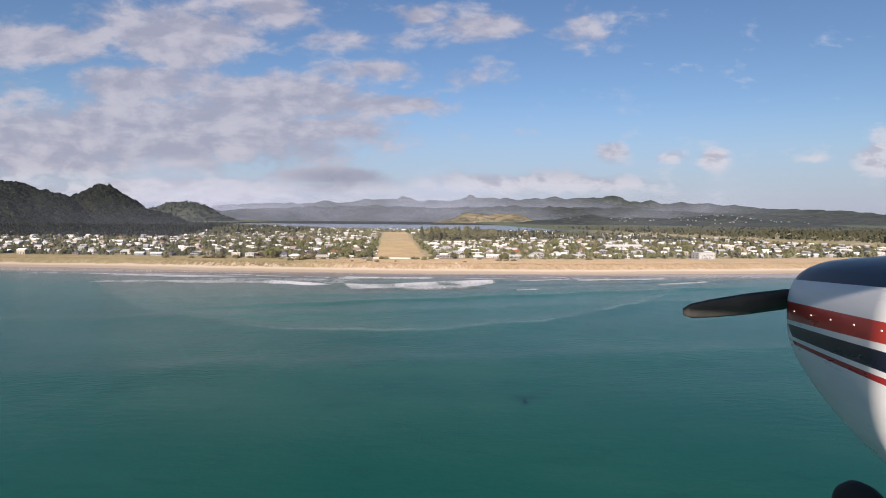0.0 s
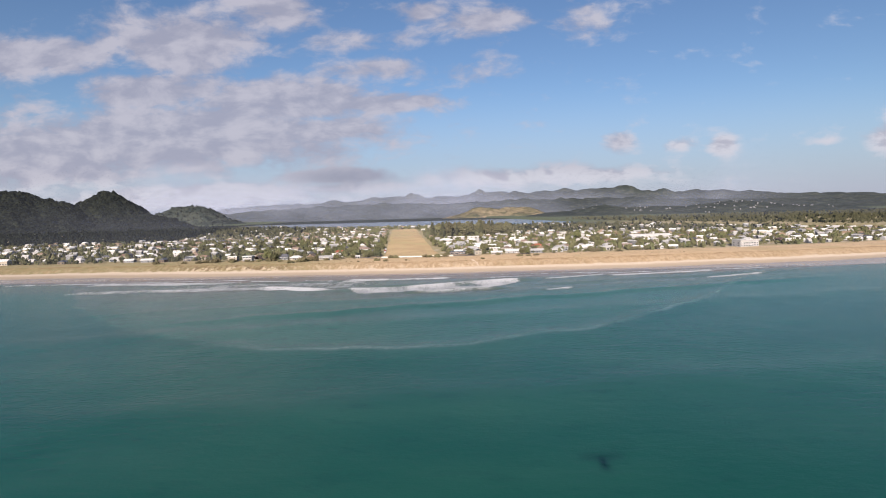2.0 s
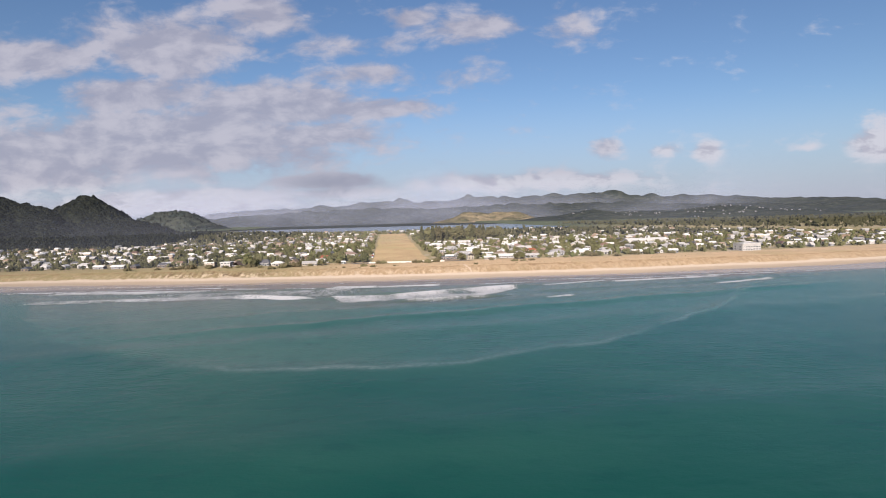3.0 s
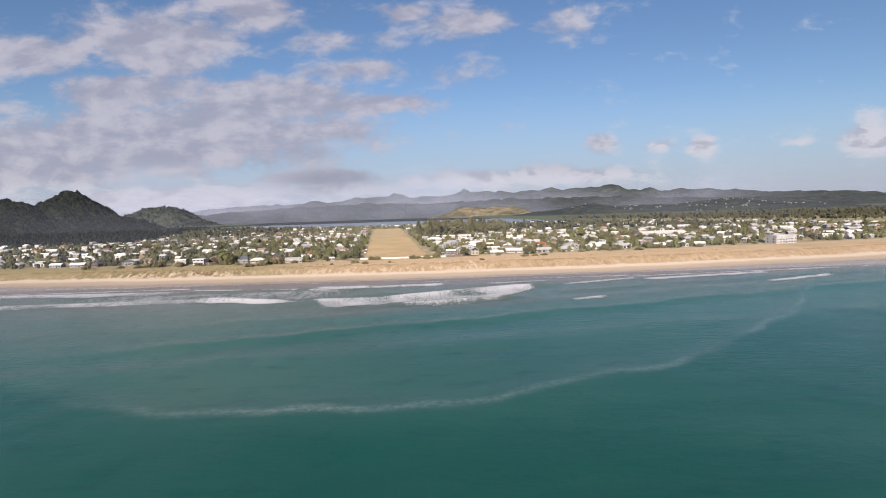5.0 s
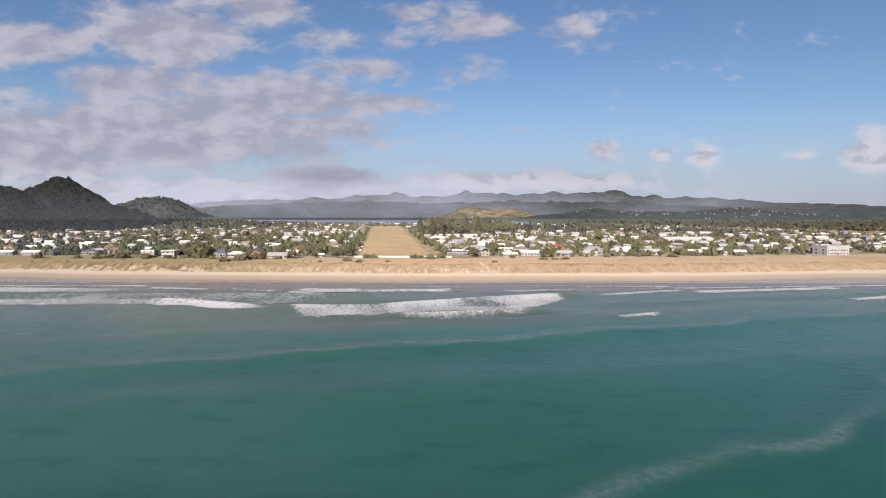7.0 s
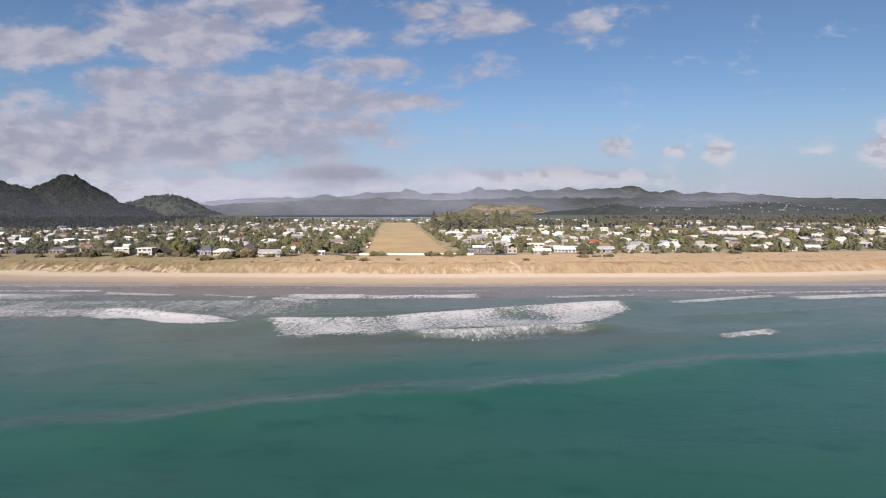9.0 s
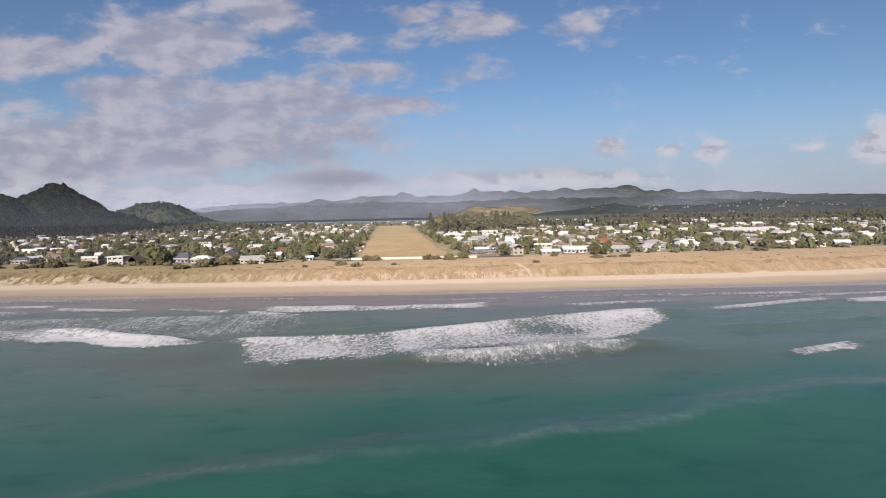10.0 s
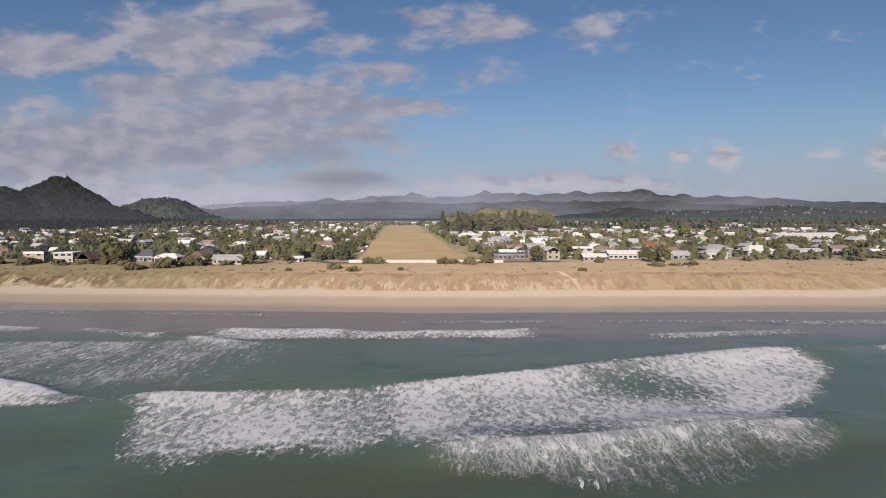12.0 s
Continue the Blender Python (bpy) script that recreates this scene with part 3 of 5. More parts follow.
def foam(x0, x1, back, front, dense, label, name="breaking_wave", ends=14, seed=0, step=1.1, slant=0.0, fall=1.0, gap=None, drape=0.0):
    """White water between two lines along the shore; dense: at the back and at the front."""
    nx, ny = max(8, int((x1 - x0) / step)), 26
    u, v = np.meshgrid(np.linspace(0, 1, nx), np.linspace(0, 1, ny))
    x = x0 + (x1 - x0) * u + slant * v * (1 - u)
    yb, yf = back(x), front(x)
    yf = yf + fbm(x, yf, 16, 3, seed + 60) * 0.16 * np.abs(yb - yf)
    y = yb + (yf - yb) * v
    z = np.maximum(sea_height(x, y), -0.02) + 0.05 + 0.28 * np.abs(fbm(x, y, 3.0, 3, seed + 70)) * np.sin(np.pi * np.clip(v * 1.05, 0, 1)) ** 0.5
    end = smooth(u * (x1 - x0), 0, ends) * (1 - smooth(u * (x1 - x0), x1 - x0 - ends, x1 - x0))
    den = (dense[0] + (dense[1] - dense[0]) * v**fall) * smooth(v, 0, 0.05) * (1 - smooth(v, 0.72, 1.0)) * end
    den = den * (1 + 0.55 * fbm(x, y, 26, 3, seed + 80) + 0.25 * fbm(x, y * 0.4, 8, 2, seed + 85))
    if gap:  # a patch of open water: middle and half widths
        den = den * (1 - 0.75 * np.exp(-(((x - gap[0] + fbm(x, y, 12, 2, 90) * 6) / gap[2]) ** 2) - ((y - gap[1]) / gap[3]) ** 2))
    i = (np.arange(ny - 1)[:, None] * nx + np.arange(nx - 1)).ravel()
    me = sheet_mesh(name, np.stack([x, y, z], -1).reshape(-1, 3), np.stack([i, i + nx, i + nx + 1, i + 1], -1), {"amount": den.ravel(), "drape": np.full(den.size, drape)})
    return made(name, me, M["foam"], label=label, category="wave", group="breaking waves", kind="stuff")


def line(*points):
    """A bent line along the shore: y over x."""
    px, py = zip(*points)
    return lambda x: np.interp(x, px, py)


foam(-97, 48, line((-97, 451), (-90, 454), (-77, 455.5), (-57, 458), (-36, 463.5), (-17, 469.5), (-4, 475), (16, 481), (32, 486), (48, 487)),
     line((-88, 437), (-80, 430), (-75, 426.5), (-70, 427.5), (-65, 434), (-57, 432.5), (-50, 428.5), (-44, 432), (-34, 428), (-19, 431), (-5, 434), (16, 439), (30, 453), (48, 476)), (1.0, 0.85), "broad white breaker spreading lacy foam over green water", seed=1, slant=12.0, gap=(-1, 461, 13, 8), ends=10)
foam(-40, 24, line((-40, 435), (-19, 438.4), (-5, 441.6), (8, 444.8), (17, 445.6), (24, 443.6)), line((-40, 429), (-16, 422.5), (-4, 424), (10, 429), (17, 434), (24, 440)), (1.7, 0.12), "curling white breaker crest trailing streaks of foam", seed=2, ends=7, fall=0.26, drape=0.7)
foam(-172, -92, lambda x: crest_y(7, x) + 1.2, line((-172, 462), (-140, 452), (-120, 446.5), (-106, 449), (-92, 451)), (1.5, 1.0), "short bright breaker of white water", seed=4, ends=8)
foam(-145, -111, lambda x: 501.2 - 0.27 * (x + 111), lambda x: 494 - 0.27 * (x + 111), (2.2, 0.45), "short bright breaker trailing thin foam", drape=0.6, seed=3, ends=7, fall=0.5)
foam(-109, -82, lambda x: 499 - 0.27 * (x + 109), lambda x: 491 - 0.27 * (x + 109), (2.2, 0.40), "short bright breaker trailing thin foam", drape=0.6, seed=17, ends=6, fall=0.45)
foam(-196, -151, lambda x: 509 - 0.18 * (x + 155), lambda x: 501 - 0.18 * (x + 155), (2.0, 0.45), "short bright breaker trailing thin foam", drape=0.6, seed=18, ends=8, fall=0.5)
foam(-345, -190, lambda x: 508 - 0.06 * (x + 190), lambda x: 490 - 0.06 * (x + 190), (0.95, 0.5), "long white breaker with thin foam behind it", seed=19, ends=20)
foam(-330, -150, lambda x: 480 + 0.03 * x, lambda x: 462 + 0.03 * x, (0.85, 0.50), "thin washed out foam in the shallows", seed=20, ends=30)
foam(-108, -8, lambda x: crest_y(2, x) + 1.0, lambda x: 496 + 0.05 * (x + 60), (1.1, 0.42), "low white wave running up the sand", seed=5)
foam(-260, -66, lambda x: 497 + 0.02 * x, lambda x: 455 + 0.01 * x, (0.50, 0.46), "thin washed out foam in the shallows", seed=10, ends=30, drape=0.6)
foam(64, 124, lambda x: 471.5 + 0.31 * x, lambda x: 464 + 0.31 * x, (1.3, 0.5), "thin white breaker line on grey green water", seed=7, ends=8)
foam(120, 222, lambda x: 504 + 0.16 * (x - 124), lambda x: 493 + 0.18 * (x - 124), (1.25, 0.65), "broad white breaker on grey green water", seed=21, ends=12)
foam(190, 252, lambda x: 478 + 0.33 * (x - 195), lambda x: 471 + 0.33 * (x - 195), (1.4, 0.7), "short bright breaker of white water", seed=22, ends=8)
foam(56, 128, lambda x: 520 + 0.02 * x, lambda x: 514 + 0.02 * x, (0.8, 0.45), "low white wave running up the sand", seed=23, ends=14)
foam(55, 80, lambda x: 414 + 0.35 * x, lambda x: 408.5 + 0.33 * x, (1.1, 0.6), "small whitecap on a swell", seed=8, ends=7)
foam(10, 66, lambda x: 502 + 0.14 * x, lambda x: 494 + 0.16 * x, (0.55, 0.34), "thin washed out foam in the shallows", seed=9)
foam(-430, -190, lambda x: 524 + 0.01 * x, lambda x: 518 + 0.012 * x, (0.75, 0.45), "low white wave running up the sand", seed=13)
foam(-60, 330, lambda x: shore_y(x) - 17, lambda x: shore_y(x) - 21, (0.38, 0.32), "thin swash line at the edge of the sand", name="swash", seed=14)
foam(-420, -90, lambda x: shore_y(x) - 10, lambda x: shore_y(x) - 14, (0.38, 0.32), "thin swash line at the edge of the sand", name="swash", seed=15)
foam(90, 330, lambda x: 505 + 0.09 * x, lambda x: 499 + 0.09 * x, (0.8, 0.4), "thin white breaker line on grey green water", seed=16)

# ---------------------------------------------------------------- hills


def hill(name, label, lumps, margin, res, material, rough=6.0, canopy=10.0, seed=0, flat_z=6.0, category="hill", warp=0.25):
    """A hill of rounded ridges; lumps: two ends of a ridge, heights at both, half width, steepness."""
    x0, x1 = min(min(a[0], a[2]) - a[6] for a in lumps) - margin, max(max(a[0], a[2]) + a[6] for a in lumps) + margin
    y0, y1 = min(min(a[1], a[3]) - a[6] for a in lumps) - margin, max(max(a[1], a[3]) + a[6] for a in lumps) + margin

    def height(x, y):
        wx, wy = x + fbm(x, y, 190, 3, seed) * 190 * warp, y + fbm(x, y, 190, 3, seed + 7) * 190 * warp
        z = 0 * x
        for ax, ay, bx, by, ha, hb, r, p in lumps:
            L = max((bx - ax) ** 2 + (by - ay) ** 2, 1.0)
            t = np.clip(((wx - ax) * (bx - ax) + (wy - ay) * (by - ay)) / L, 0, 1)
            d = np.hypot(wx - ax - t * (bx - ax), wy - ay - t * (by - ay)) / r
            z = np.maximum(z, (ha + (hb - ha) * t) * np.clip(1 - np.sqrt(d * d + 0.012) + 0.11, 0, 1) ** p)
        up = smooth(z, 1, 30)
        tops = np.abs(fbm(x, y, canopy * 2.2, 3, seed + 11)) * rough
        return flat_z - 3 + z * (1 + 0.10 * fbm(x, y, 120, 3, seed + 3)) + up * tops

    me = grid_mesh(name, np.arange(x0, x1, res), np.arange(y0, y1, res), height)
    made(name, me, material, label=label, category=category, kind="structure")
    return height


south_z = hill("hill_south", "long bush-covered hill beside the town", [(-1850, 2110, -2500, 1980, 168, 212, 400, 1.15), (-1680, 2125, -1850, 2110, 130, 168, 280, 1.15)], 40, 8, M["bush shaded"], 14, 12, 1, warp=0.10)
peak_z = hill("peak_south", "steep bush-covered peak behind the town, coloured as in cloud shade", [(-1534, 2240, -1520, 2245, 160, 156, 165, 0.60), (-1600, 2290, -1660, 2330, 70, 70, 220, 1.1), (-1462, 2230, -1362, 2205, 108, 60, 220, 0.95), (-1362, 2205, -1222, 2170, 48, 14, 190, 1.05)], 40, 8, M["bush shaded"], 14, 12, 2, warp=0.10)
# takes the lighter bush copy, as this hill lies in sun
inland_z = hill("hill_inland", "rounded bush-covered hill beyond the paddocks", [(-1470, 2720, -1375, 2720, 99, 96, 150, 0.65), (-1375, 2720, -1270, 2700, 78, 40, 150, 1.0)], 40, 9, M["bush lit"], 13, 13, 3, warp=0.12)
hill("paddock_hill", "dry golden pasture hill across the estuary", [(10, 3010, 90, 3020, 30, 54, 150, 1.0), (90, 3020, 250, 3040, 58, 44, 160, 1.0), (250, 3050, 400, 3060, 52, 58, 150, 0.9), (400, 3060, 480, 3040, 50, 22, 140, 1.0)], 40, 10, M["pasture"], 6, 12, 4, flat_z=1)
knoll_z = hill("knoll_north", "low dark bush-covered knoll with houses", [(560, 2600, 690, 2620, 24, 47, 230, 0.9), (690, 2620, 900, 2650, 47, 32, 230, 1.0), (900, 2650, 1050, 2600, 34, 34, 260, 1.0)], 40, 11, M["bush lit"], 7, 10, 5, flat_z=5)
headland_z = hill("headland_north", "dark headland dotted with houses", [(1080, 2560, 1290, 2540, 32, 53, 280, 0.85), (1290, 2540, 1560, 2400, 52, 26, 300, 0.9), (1560, 2400, 1800, 2250, 20, 6, 320, 0.9)], 40, 11, M["bush lit"], 7, 10, 6, flat_z=5)
hill("range_middle", "hazy bush-covered foothills across the estuary", [(-1700, 3600, -1150, 3560, 50, 74, 420, 0.9), (-1150, 3560, -600, 3600, 74, 92, 420, 0.9), (-600, 3600, -150, 3620, 95, 82, 420, 0.9), (-150, 3620, 500, 3640, 82, 96, 420, 0.9), (500, 3640, 1200, 3500, 96, 84, 430, 0.9), (1200, 3500, 2200, 3300, 74, 50, 480, 0.9), (2200, 3300, 3000, 3000, 50, 30, 480, 0.9)], 60, 22, M["bush lit"], 14, 40, 7, flat_z=4)
hill("range_far", "far hazy mountain range", [(-2300, 4400, -1400, 4420, 70, 120, 480, 0.85), (-1400, 4420, -500, 4440, 110, 148, 480, 0.85), (-500, 4440, 180, 4440, 148, 160, 470, 0.8), (180, 4440, 900, 4430, 160, 184, 480, 0.8), (900, 4430, 1400, 4430, 182, 180, 480, 0.8), (1400, 4430, 2300, 4300, 152, 128, 480, 0.85), (2300, 4300, 3150, 4200, 112, 88, 480, 0.85), (3150, 4200, 4300, 4050, 60, 20, 480, 0.9)], 60, 26, M["bush lit"], 24, 70, 8, flat_z=4)
hill("rock_knobs", "distant rocky knobs on the range", [(185, 4420, 200, 4420, 192, 188, 170, 0.6), (-395, 4420, -380, 4420, 190, 188, 150, 0.6)], 10, 14, M["bush lit"], 5, 40, 9)


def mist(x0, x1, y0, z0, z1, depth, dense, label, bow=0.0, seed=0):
    """A long open sheet, bowed in section, added to imitate mist and haze."""
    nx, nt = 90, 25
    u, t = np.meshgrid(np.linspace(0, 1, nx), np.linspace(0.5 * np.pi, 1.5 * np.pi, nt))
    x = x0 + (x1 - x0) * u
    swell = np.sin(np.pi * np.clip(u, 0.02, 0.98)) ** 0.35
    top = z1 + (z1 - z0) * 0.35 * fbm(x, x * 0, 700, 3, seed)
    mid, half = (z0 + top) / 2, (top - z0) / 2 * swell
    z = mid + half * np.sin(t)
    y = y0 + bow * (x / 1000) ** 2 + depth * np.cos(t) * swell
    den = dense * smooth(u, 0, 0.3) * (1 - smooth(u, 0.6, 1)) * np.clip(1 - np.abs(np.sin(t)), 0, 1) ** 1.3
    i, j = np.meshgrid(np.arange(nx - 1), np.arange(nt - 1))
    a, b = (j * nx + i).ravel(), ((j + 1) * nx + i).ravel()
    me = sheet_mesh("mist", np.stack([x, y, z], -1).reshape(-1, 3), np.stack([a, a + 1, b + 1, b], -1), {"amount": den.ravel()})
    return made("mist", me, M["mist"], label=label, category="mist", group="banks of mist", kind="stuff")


mist(-3400, 3000, 4000, -320, 400, 60, 0.60, "translucent sheet for mist and haze before the far range", -30, 1)
mist(-2900, 2600, 3120, -200, 230, 40, 0.36, "translucent haze sheet added over the estuary shore", -40, 2)

mist(-2400, 2900, 1780, -190, 220, 40, 0.075, "translucent haze sheet added over the estuary and the foot of the hills", -60, 3)

# sheets added to lift the town's dark tones as haze would
mist(-1300, 1300, 1015, -70, 90, 30, 0.06, "translucent haze sheet added over the back of the town", 40, 4)
mist(-1300, 1300, 655, -40, 55, 25, 0.05, "translucent haze sheet added along the front of the town", 40, 5)

# ---------------------------------------------------------------- airstrip, roads


def strip(name, points, width, material, label, category, z=7.05, ragged=0.0, step=5.0, lie=False):
    """A flat band along a line, with uneven edges."""
    pts = [Vector(p) for p in points]
    g, rows = Geo(), []
    for a, b in zip(pts, pts[1:]):
        k = max(1, int((b - a).length / step))
        rows += [a + (b - a) * i / k for i in range(k)]
    rows.append(pts[-1])
    vs = []
    for i, p in enumerate(rows):
        q = (rows[min(i + 1, len(rows) - 1)] - rows[max(i - 1, 0)]).normalized()
        side = Vector((q.y, -q.x))
        for k in range(7):
            f = k / 3 - 1
            off = f * width / 2 + (ragged * noise.noise((p.x / 70, p.y / 70, f)) if abs(f) == 1 else 0)
            w = p + side * off
            vs.append((w.x, w.y, (float(land_height(np.array(w.x), np.array(w.y))) + 0.12 if lie else z) + 0.02 * (1 - f * f)))
    g.add(vs, [(i * 7 + k, i * 7 + k + 1, i * 7 + k + 8, i * 7 + k + 7) for i in range(len(rows) - 1) for k in range(6)])
    return made(name, g.mesh(name, True), material, label=label, category=category, kind="structure")


AIR_A, AIR_B, AIR_WIDTH = Vector((-58, 640)), Vector((-148, 1405)), 61.0
strip("runway", [AIR_A, AIR_B], AIR_WIDTH, M["airstrip"], "dry mown grass airstrip running inland between houses", "runway", 7.10, 3.5)
strip("road", [(-150, 655), (-112, 640), (-100, 628), (20, 636)], 6, M["asphalt"], "pale sealed road behind the dune", "road", 7.16)
strip("road", [(-330, 690), (-240, 700), (-150, 690), (-112, 668)], 6.5, M["asphalt"], "pale sealed road between houses", "road", 7.13)
strip("road", [(0, 690), (120, 690), (330, 730), (520, 800)], 6.5, M["asphalt"], "pale sealed road between houses", "road", 7.13)
strip("track", [(16, 567), (13, 574), (10, 581), (8, 588)], 2.0, M["sand"], "bare sand track over the dune", "track", ragged=1.2, step=1.0, lie=True)


def on_airstrip(x, y, extra=0.0):
    d = (AIR_B - AIR_A).normalized()
    q = Vector((x, y)) - AIR_A
    return -40 < q.dot(d) < (AIR_B - AIR_A).length + 15 and abs(q.x * d.y - q.y * d.x) < AIR_WIDTH / 2 + extra


# white rail fence across the seaward end of the airstrip
fence = thing("rail_fence", pose(-51, 628.5, 7.0, 0, 0, 0), "low white painted rail fence on dry grass", "fence")
board = Geo().box(-1.58, 1.58, -0.03, 0.03, 0, 0.37).mesh("board")
post = Geo().box(-0.08, 0.08, -0.08, 0.08, -0.4, 1.72).mesh("post")
for i in range(26):
    x = -40 + 3.2 * i
    p = part("post", post, M["fence paint"], fence)
    p.location = (x, 0.12, 0)
    if i < 25:
        for z in (0.16, 0.55, 0.94, 1.33):
            b = part("board", board, M["fence paint"], fence)
            b.location = (x + 1.6, 0.0, z)

# ---------------------------------------------------------------- houses


def gable_roof(w, d, rise, over, thick=0.18, ridge=1.0, base=0.0):
    """Pitched roof along x; ridge: share of the length that the ridge takes (under 1: hipped)."""
    g = Geo()
    a, b, r = w / 2 + over, d / 2 + over, (w / 2 + over) * ridge
    low = base - rise * over / (d / 2)
    for z in (0, 1):
        t = thick * z
        g.v += [(-a, -b, low + t), (a, -b, low + t), (a, b, low + t), (-a, b, low + t), (-r, 0, base + rise + t), (r, 0, base + rise + t)]
    g.f += [(6, 7, 11, 10), (8, 9, 10, 11), (7, 8, 11), (9, 6, 10), (1, 0, 4, 5), (3, 2, 5, 4), (2, 1, 5), (0, 3, 4)]
    g.f += [(0, 1, 7, 6), (1, 2, 8, 7), (2, 3, 9, 8), (3, 0, 6, 9)]
    return g


def house(m, w, d, h, roof, rise, wall, roof_mat, label, windows=5, fine=True, wing=0.0, deck=False, chimney=False, group="", seed=0, kind_word="house"):
    """A house whose front looks to its own -y."""
    rng = random.Random(seed)
    top = thing(kind_word, m, label, "house", group)
    g = Geo()
    if roof == "gable_front":
        g.box(-w / 2, w / 2, -d / 2, d / 2, -0.3, h)
        g.add([(-w / 2, -d / 2, h), (w / 2, -d / 2, h), (0, -d / 2, h + rise), (-w / 2, d / 2, h), (w / 2, d / 2, h), (0, d / 2, h + rise)], [(0, 1, 2), (4, 3, 5)])
    else:
        g.box(-w / 2, w / 2, -d / 2, d / 2, -0.3, h)
        if roof == "gable":
            g.add([(-w / 2, -d / 2, h), (-w / 2, d / 2, h), (-w / 2, 0, h + rise), (w / 2, -d / 2, h), (w / 2, d / 2, h), (w / 2, 0, h + rise)], [(1, 0, 2), (3, 4, 5)])
    if wing:
        g.box(w / 2 - wing - 0.4, w / 2 - 0.4, -d / 2 - 4.0, -d / 2 + 0.2, -0.3, h * 0.92)
    part("wall", g, wall, top)
    if roof == "flat":
        g = Geo().box(-w / 2 - 0.5, w / 2 + 0.5, -d / 2 - 0.7, d / 2 + 0.5, h, h + 0.22)
    elif roof == "mono":
        a, b = w / 2 + 0.5, d / 2 + 0.6
        g = Geo().add([(-a, -b, h + rise), (a, -b, h + rise), (a, b, h), (-a, b, h), (-a, -b, h + rise + 0.2), (a, -b, h + rise + 0.2), (a, b, h + 0.2), (-a, b, h + 0.2)],
                      [(0, 3, 2, 1), (4, 5, 6, 7), (0, 1, 5, 4), (1, 2, 6, 5), (2, 3, 7, 6), (3, 0, 4, 7)])
        g.box(-w / 2, w / 2, -d / 2, -d / 2 + 0.2, h - 0.05, h + rise)
    elif roof == "gable_front":
        g = gable_roof(d, w, rise, 0.5, base=h)
        g.v = [(y, x, z) for x, y, z in g.v]
        g.f = [f[::-1] for f in g.f]
    else:
        g = gable_roof(w, d, rise, 0.6, ridge=1.0 if roof == "gable" else 0.45, base=h)
    r = part("roof", g, roof_mat, top)
    if wing:
        k = Geo()
        f = gable_roof(4.6, wing, rise * 0.8, 0.4, base=h * 0.92)
        k.add([(y + w / 2 - 0.4 - wing / 2, x - d / 2 - 1.8, z) for x, y, z in f.v], [q[::-1] for q in f.f])
        part("porch_roof", k, roof_mat, top)
    if chimney:
        part("chimney", Geo().box(w * 0.22, w * 0.22 + 0.8, 0.4, 1.2, h, h + rise + 0.9).box(w * 0.22 - 0.08, w * 0.22 + 0.88, 0.32, 1.28, h + rise + 0.9, h + rise + 1.05), M["brown wall"], r, "brick chimney")
    storeys = 2 if h > 4.4 else 1
    per = max(2, math.ceil(windows / storeys))
    for s in range(storeys):
        base = 0.85 + s * 2.75
        for i in range(per):
            if fine or s == 0 or i % 2 == 0:
                cx = -w / 2 + w * (i + 0.5) / per
                ww = min(w / per * 0.78, rng.choice((1.5, 2.2, 3.2)))
                low = 0.05 if (s == 0 and i == per // 2) else base
                face = -d / 2 - (4.0 if wing and cx > w / 2 - wing - 0.6 else 0.0)
                pane = Geo().box(cx - ww / 2 + 0.07, cx + ww / 2 - 0.07, face - 0.035, face + 0.02, low + 0.07, base + 1.28)
                if fine:
                    f = Geo()
                    for q in ((cx - ww / 2, cx - ww / 2 + 0.08, low, base + 1.35), (cx + ww / 2 - 0.08, cx + ww / 2, low, base + 1.35), (cx - ww / 2, cx + ww / 2, base + 1.27, base + 1.36), (cx - ww / 2, cx + ww / 2, low - 0.02, low + 0.07)):
                        f.box(q[0], q[1], face - 0.07, face + 0.01, q[2], q[3])
                    win = part("window", f, M["trim"], top)
                    part("pane", pane, M["glass"], win)
                else:
                    part("window", pane, M["glass"], top)
    if fine:
        for i in range(2 * storeys):
            cy, z = -d / 4 + (i % 2) * d / 2, 0.95 + 2.7 * (i // 2)
            for side in (-1, 1):
                a = side * w / 2
                part("window", Geo().box(a - 0.04, a + 0.04, cy - 0.9, cy + 0.9, z, z + 1.25), M["glass"], top)
            cx = -w / 4 + (i % 2) * w / 2
            part("window", Geo().box(cx - 1.1, cx + 1.1, d / 2 - 0.04, d / 2 + 0.04, z, z + 1.25), M["glass"], top)
        part("gutter", Geo().box(-w / 2 - 0.55, w / 2 + 0.55, -d / 2 - 0.78, -d / 2 - 0.66, h - 0.22, h - 0.08), M["trim"], top)
    if deck:
        g = Geo().box(-w / 2, w / 2, -d / 2 - 3.0, -d / 2, 0.1, 0.3)
        part("deck", g, M["timber"], top)
        for i in range(5):
            x = -w / 2 + 0.1 + (w - 0.2) * i / 4
            part("deck_post", Geo().box(x - 0.06, x + 0.06, -d / 2 - 2.95, -d / 2 - 2.83, -0.3, 1.2), M["timber"], top)
        part("deck_rail", Geo().box(-w / 2, w / 2, -d / 2 - 2.95, -d / 2 - 2.85, 1.12, 1.2), M["trim"], top)
    return top


taken = []  # places already built on: x, y, radius


def free(x, y, r):
    return all((x - a) ** 2 + (y - b) ** 2 > (r + c) ** 2 for a, b, c in taken)


FRONT = "houses along the dune"
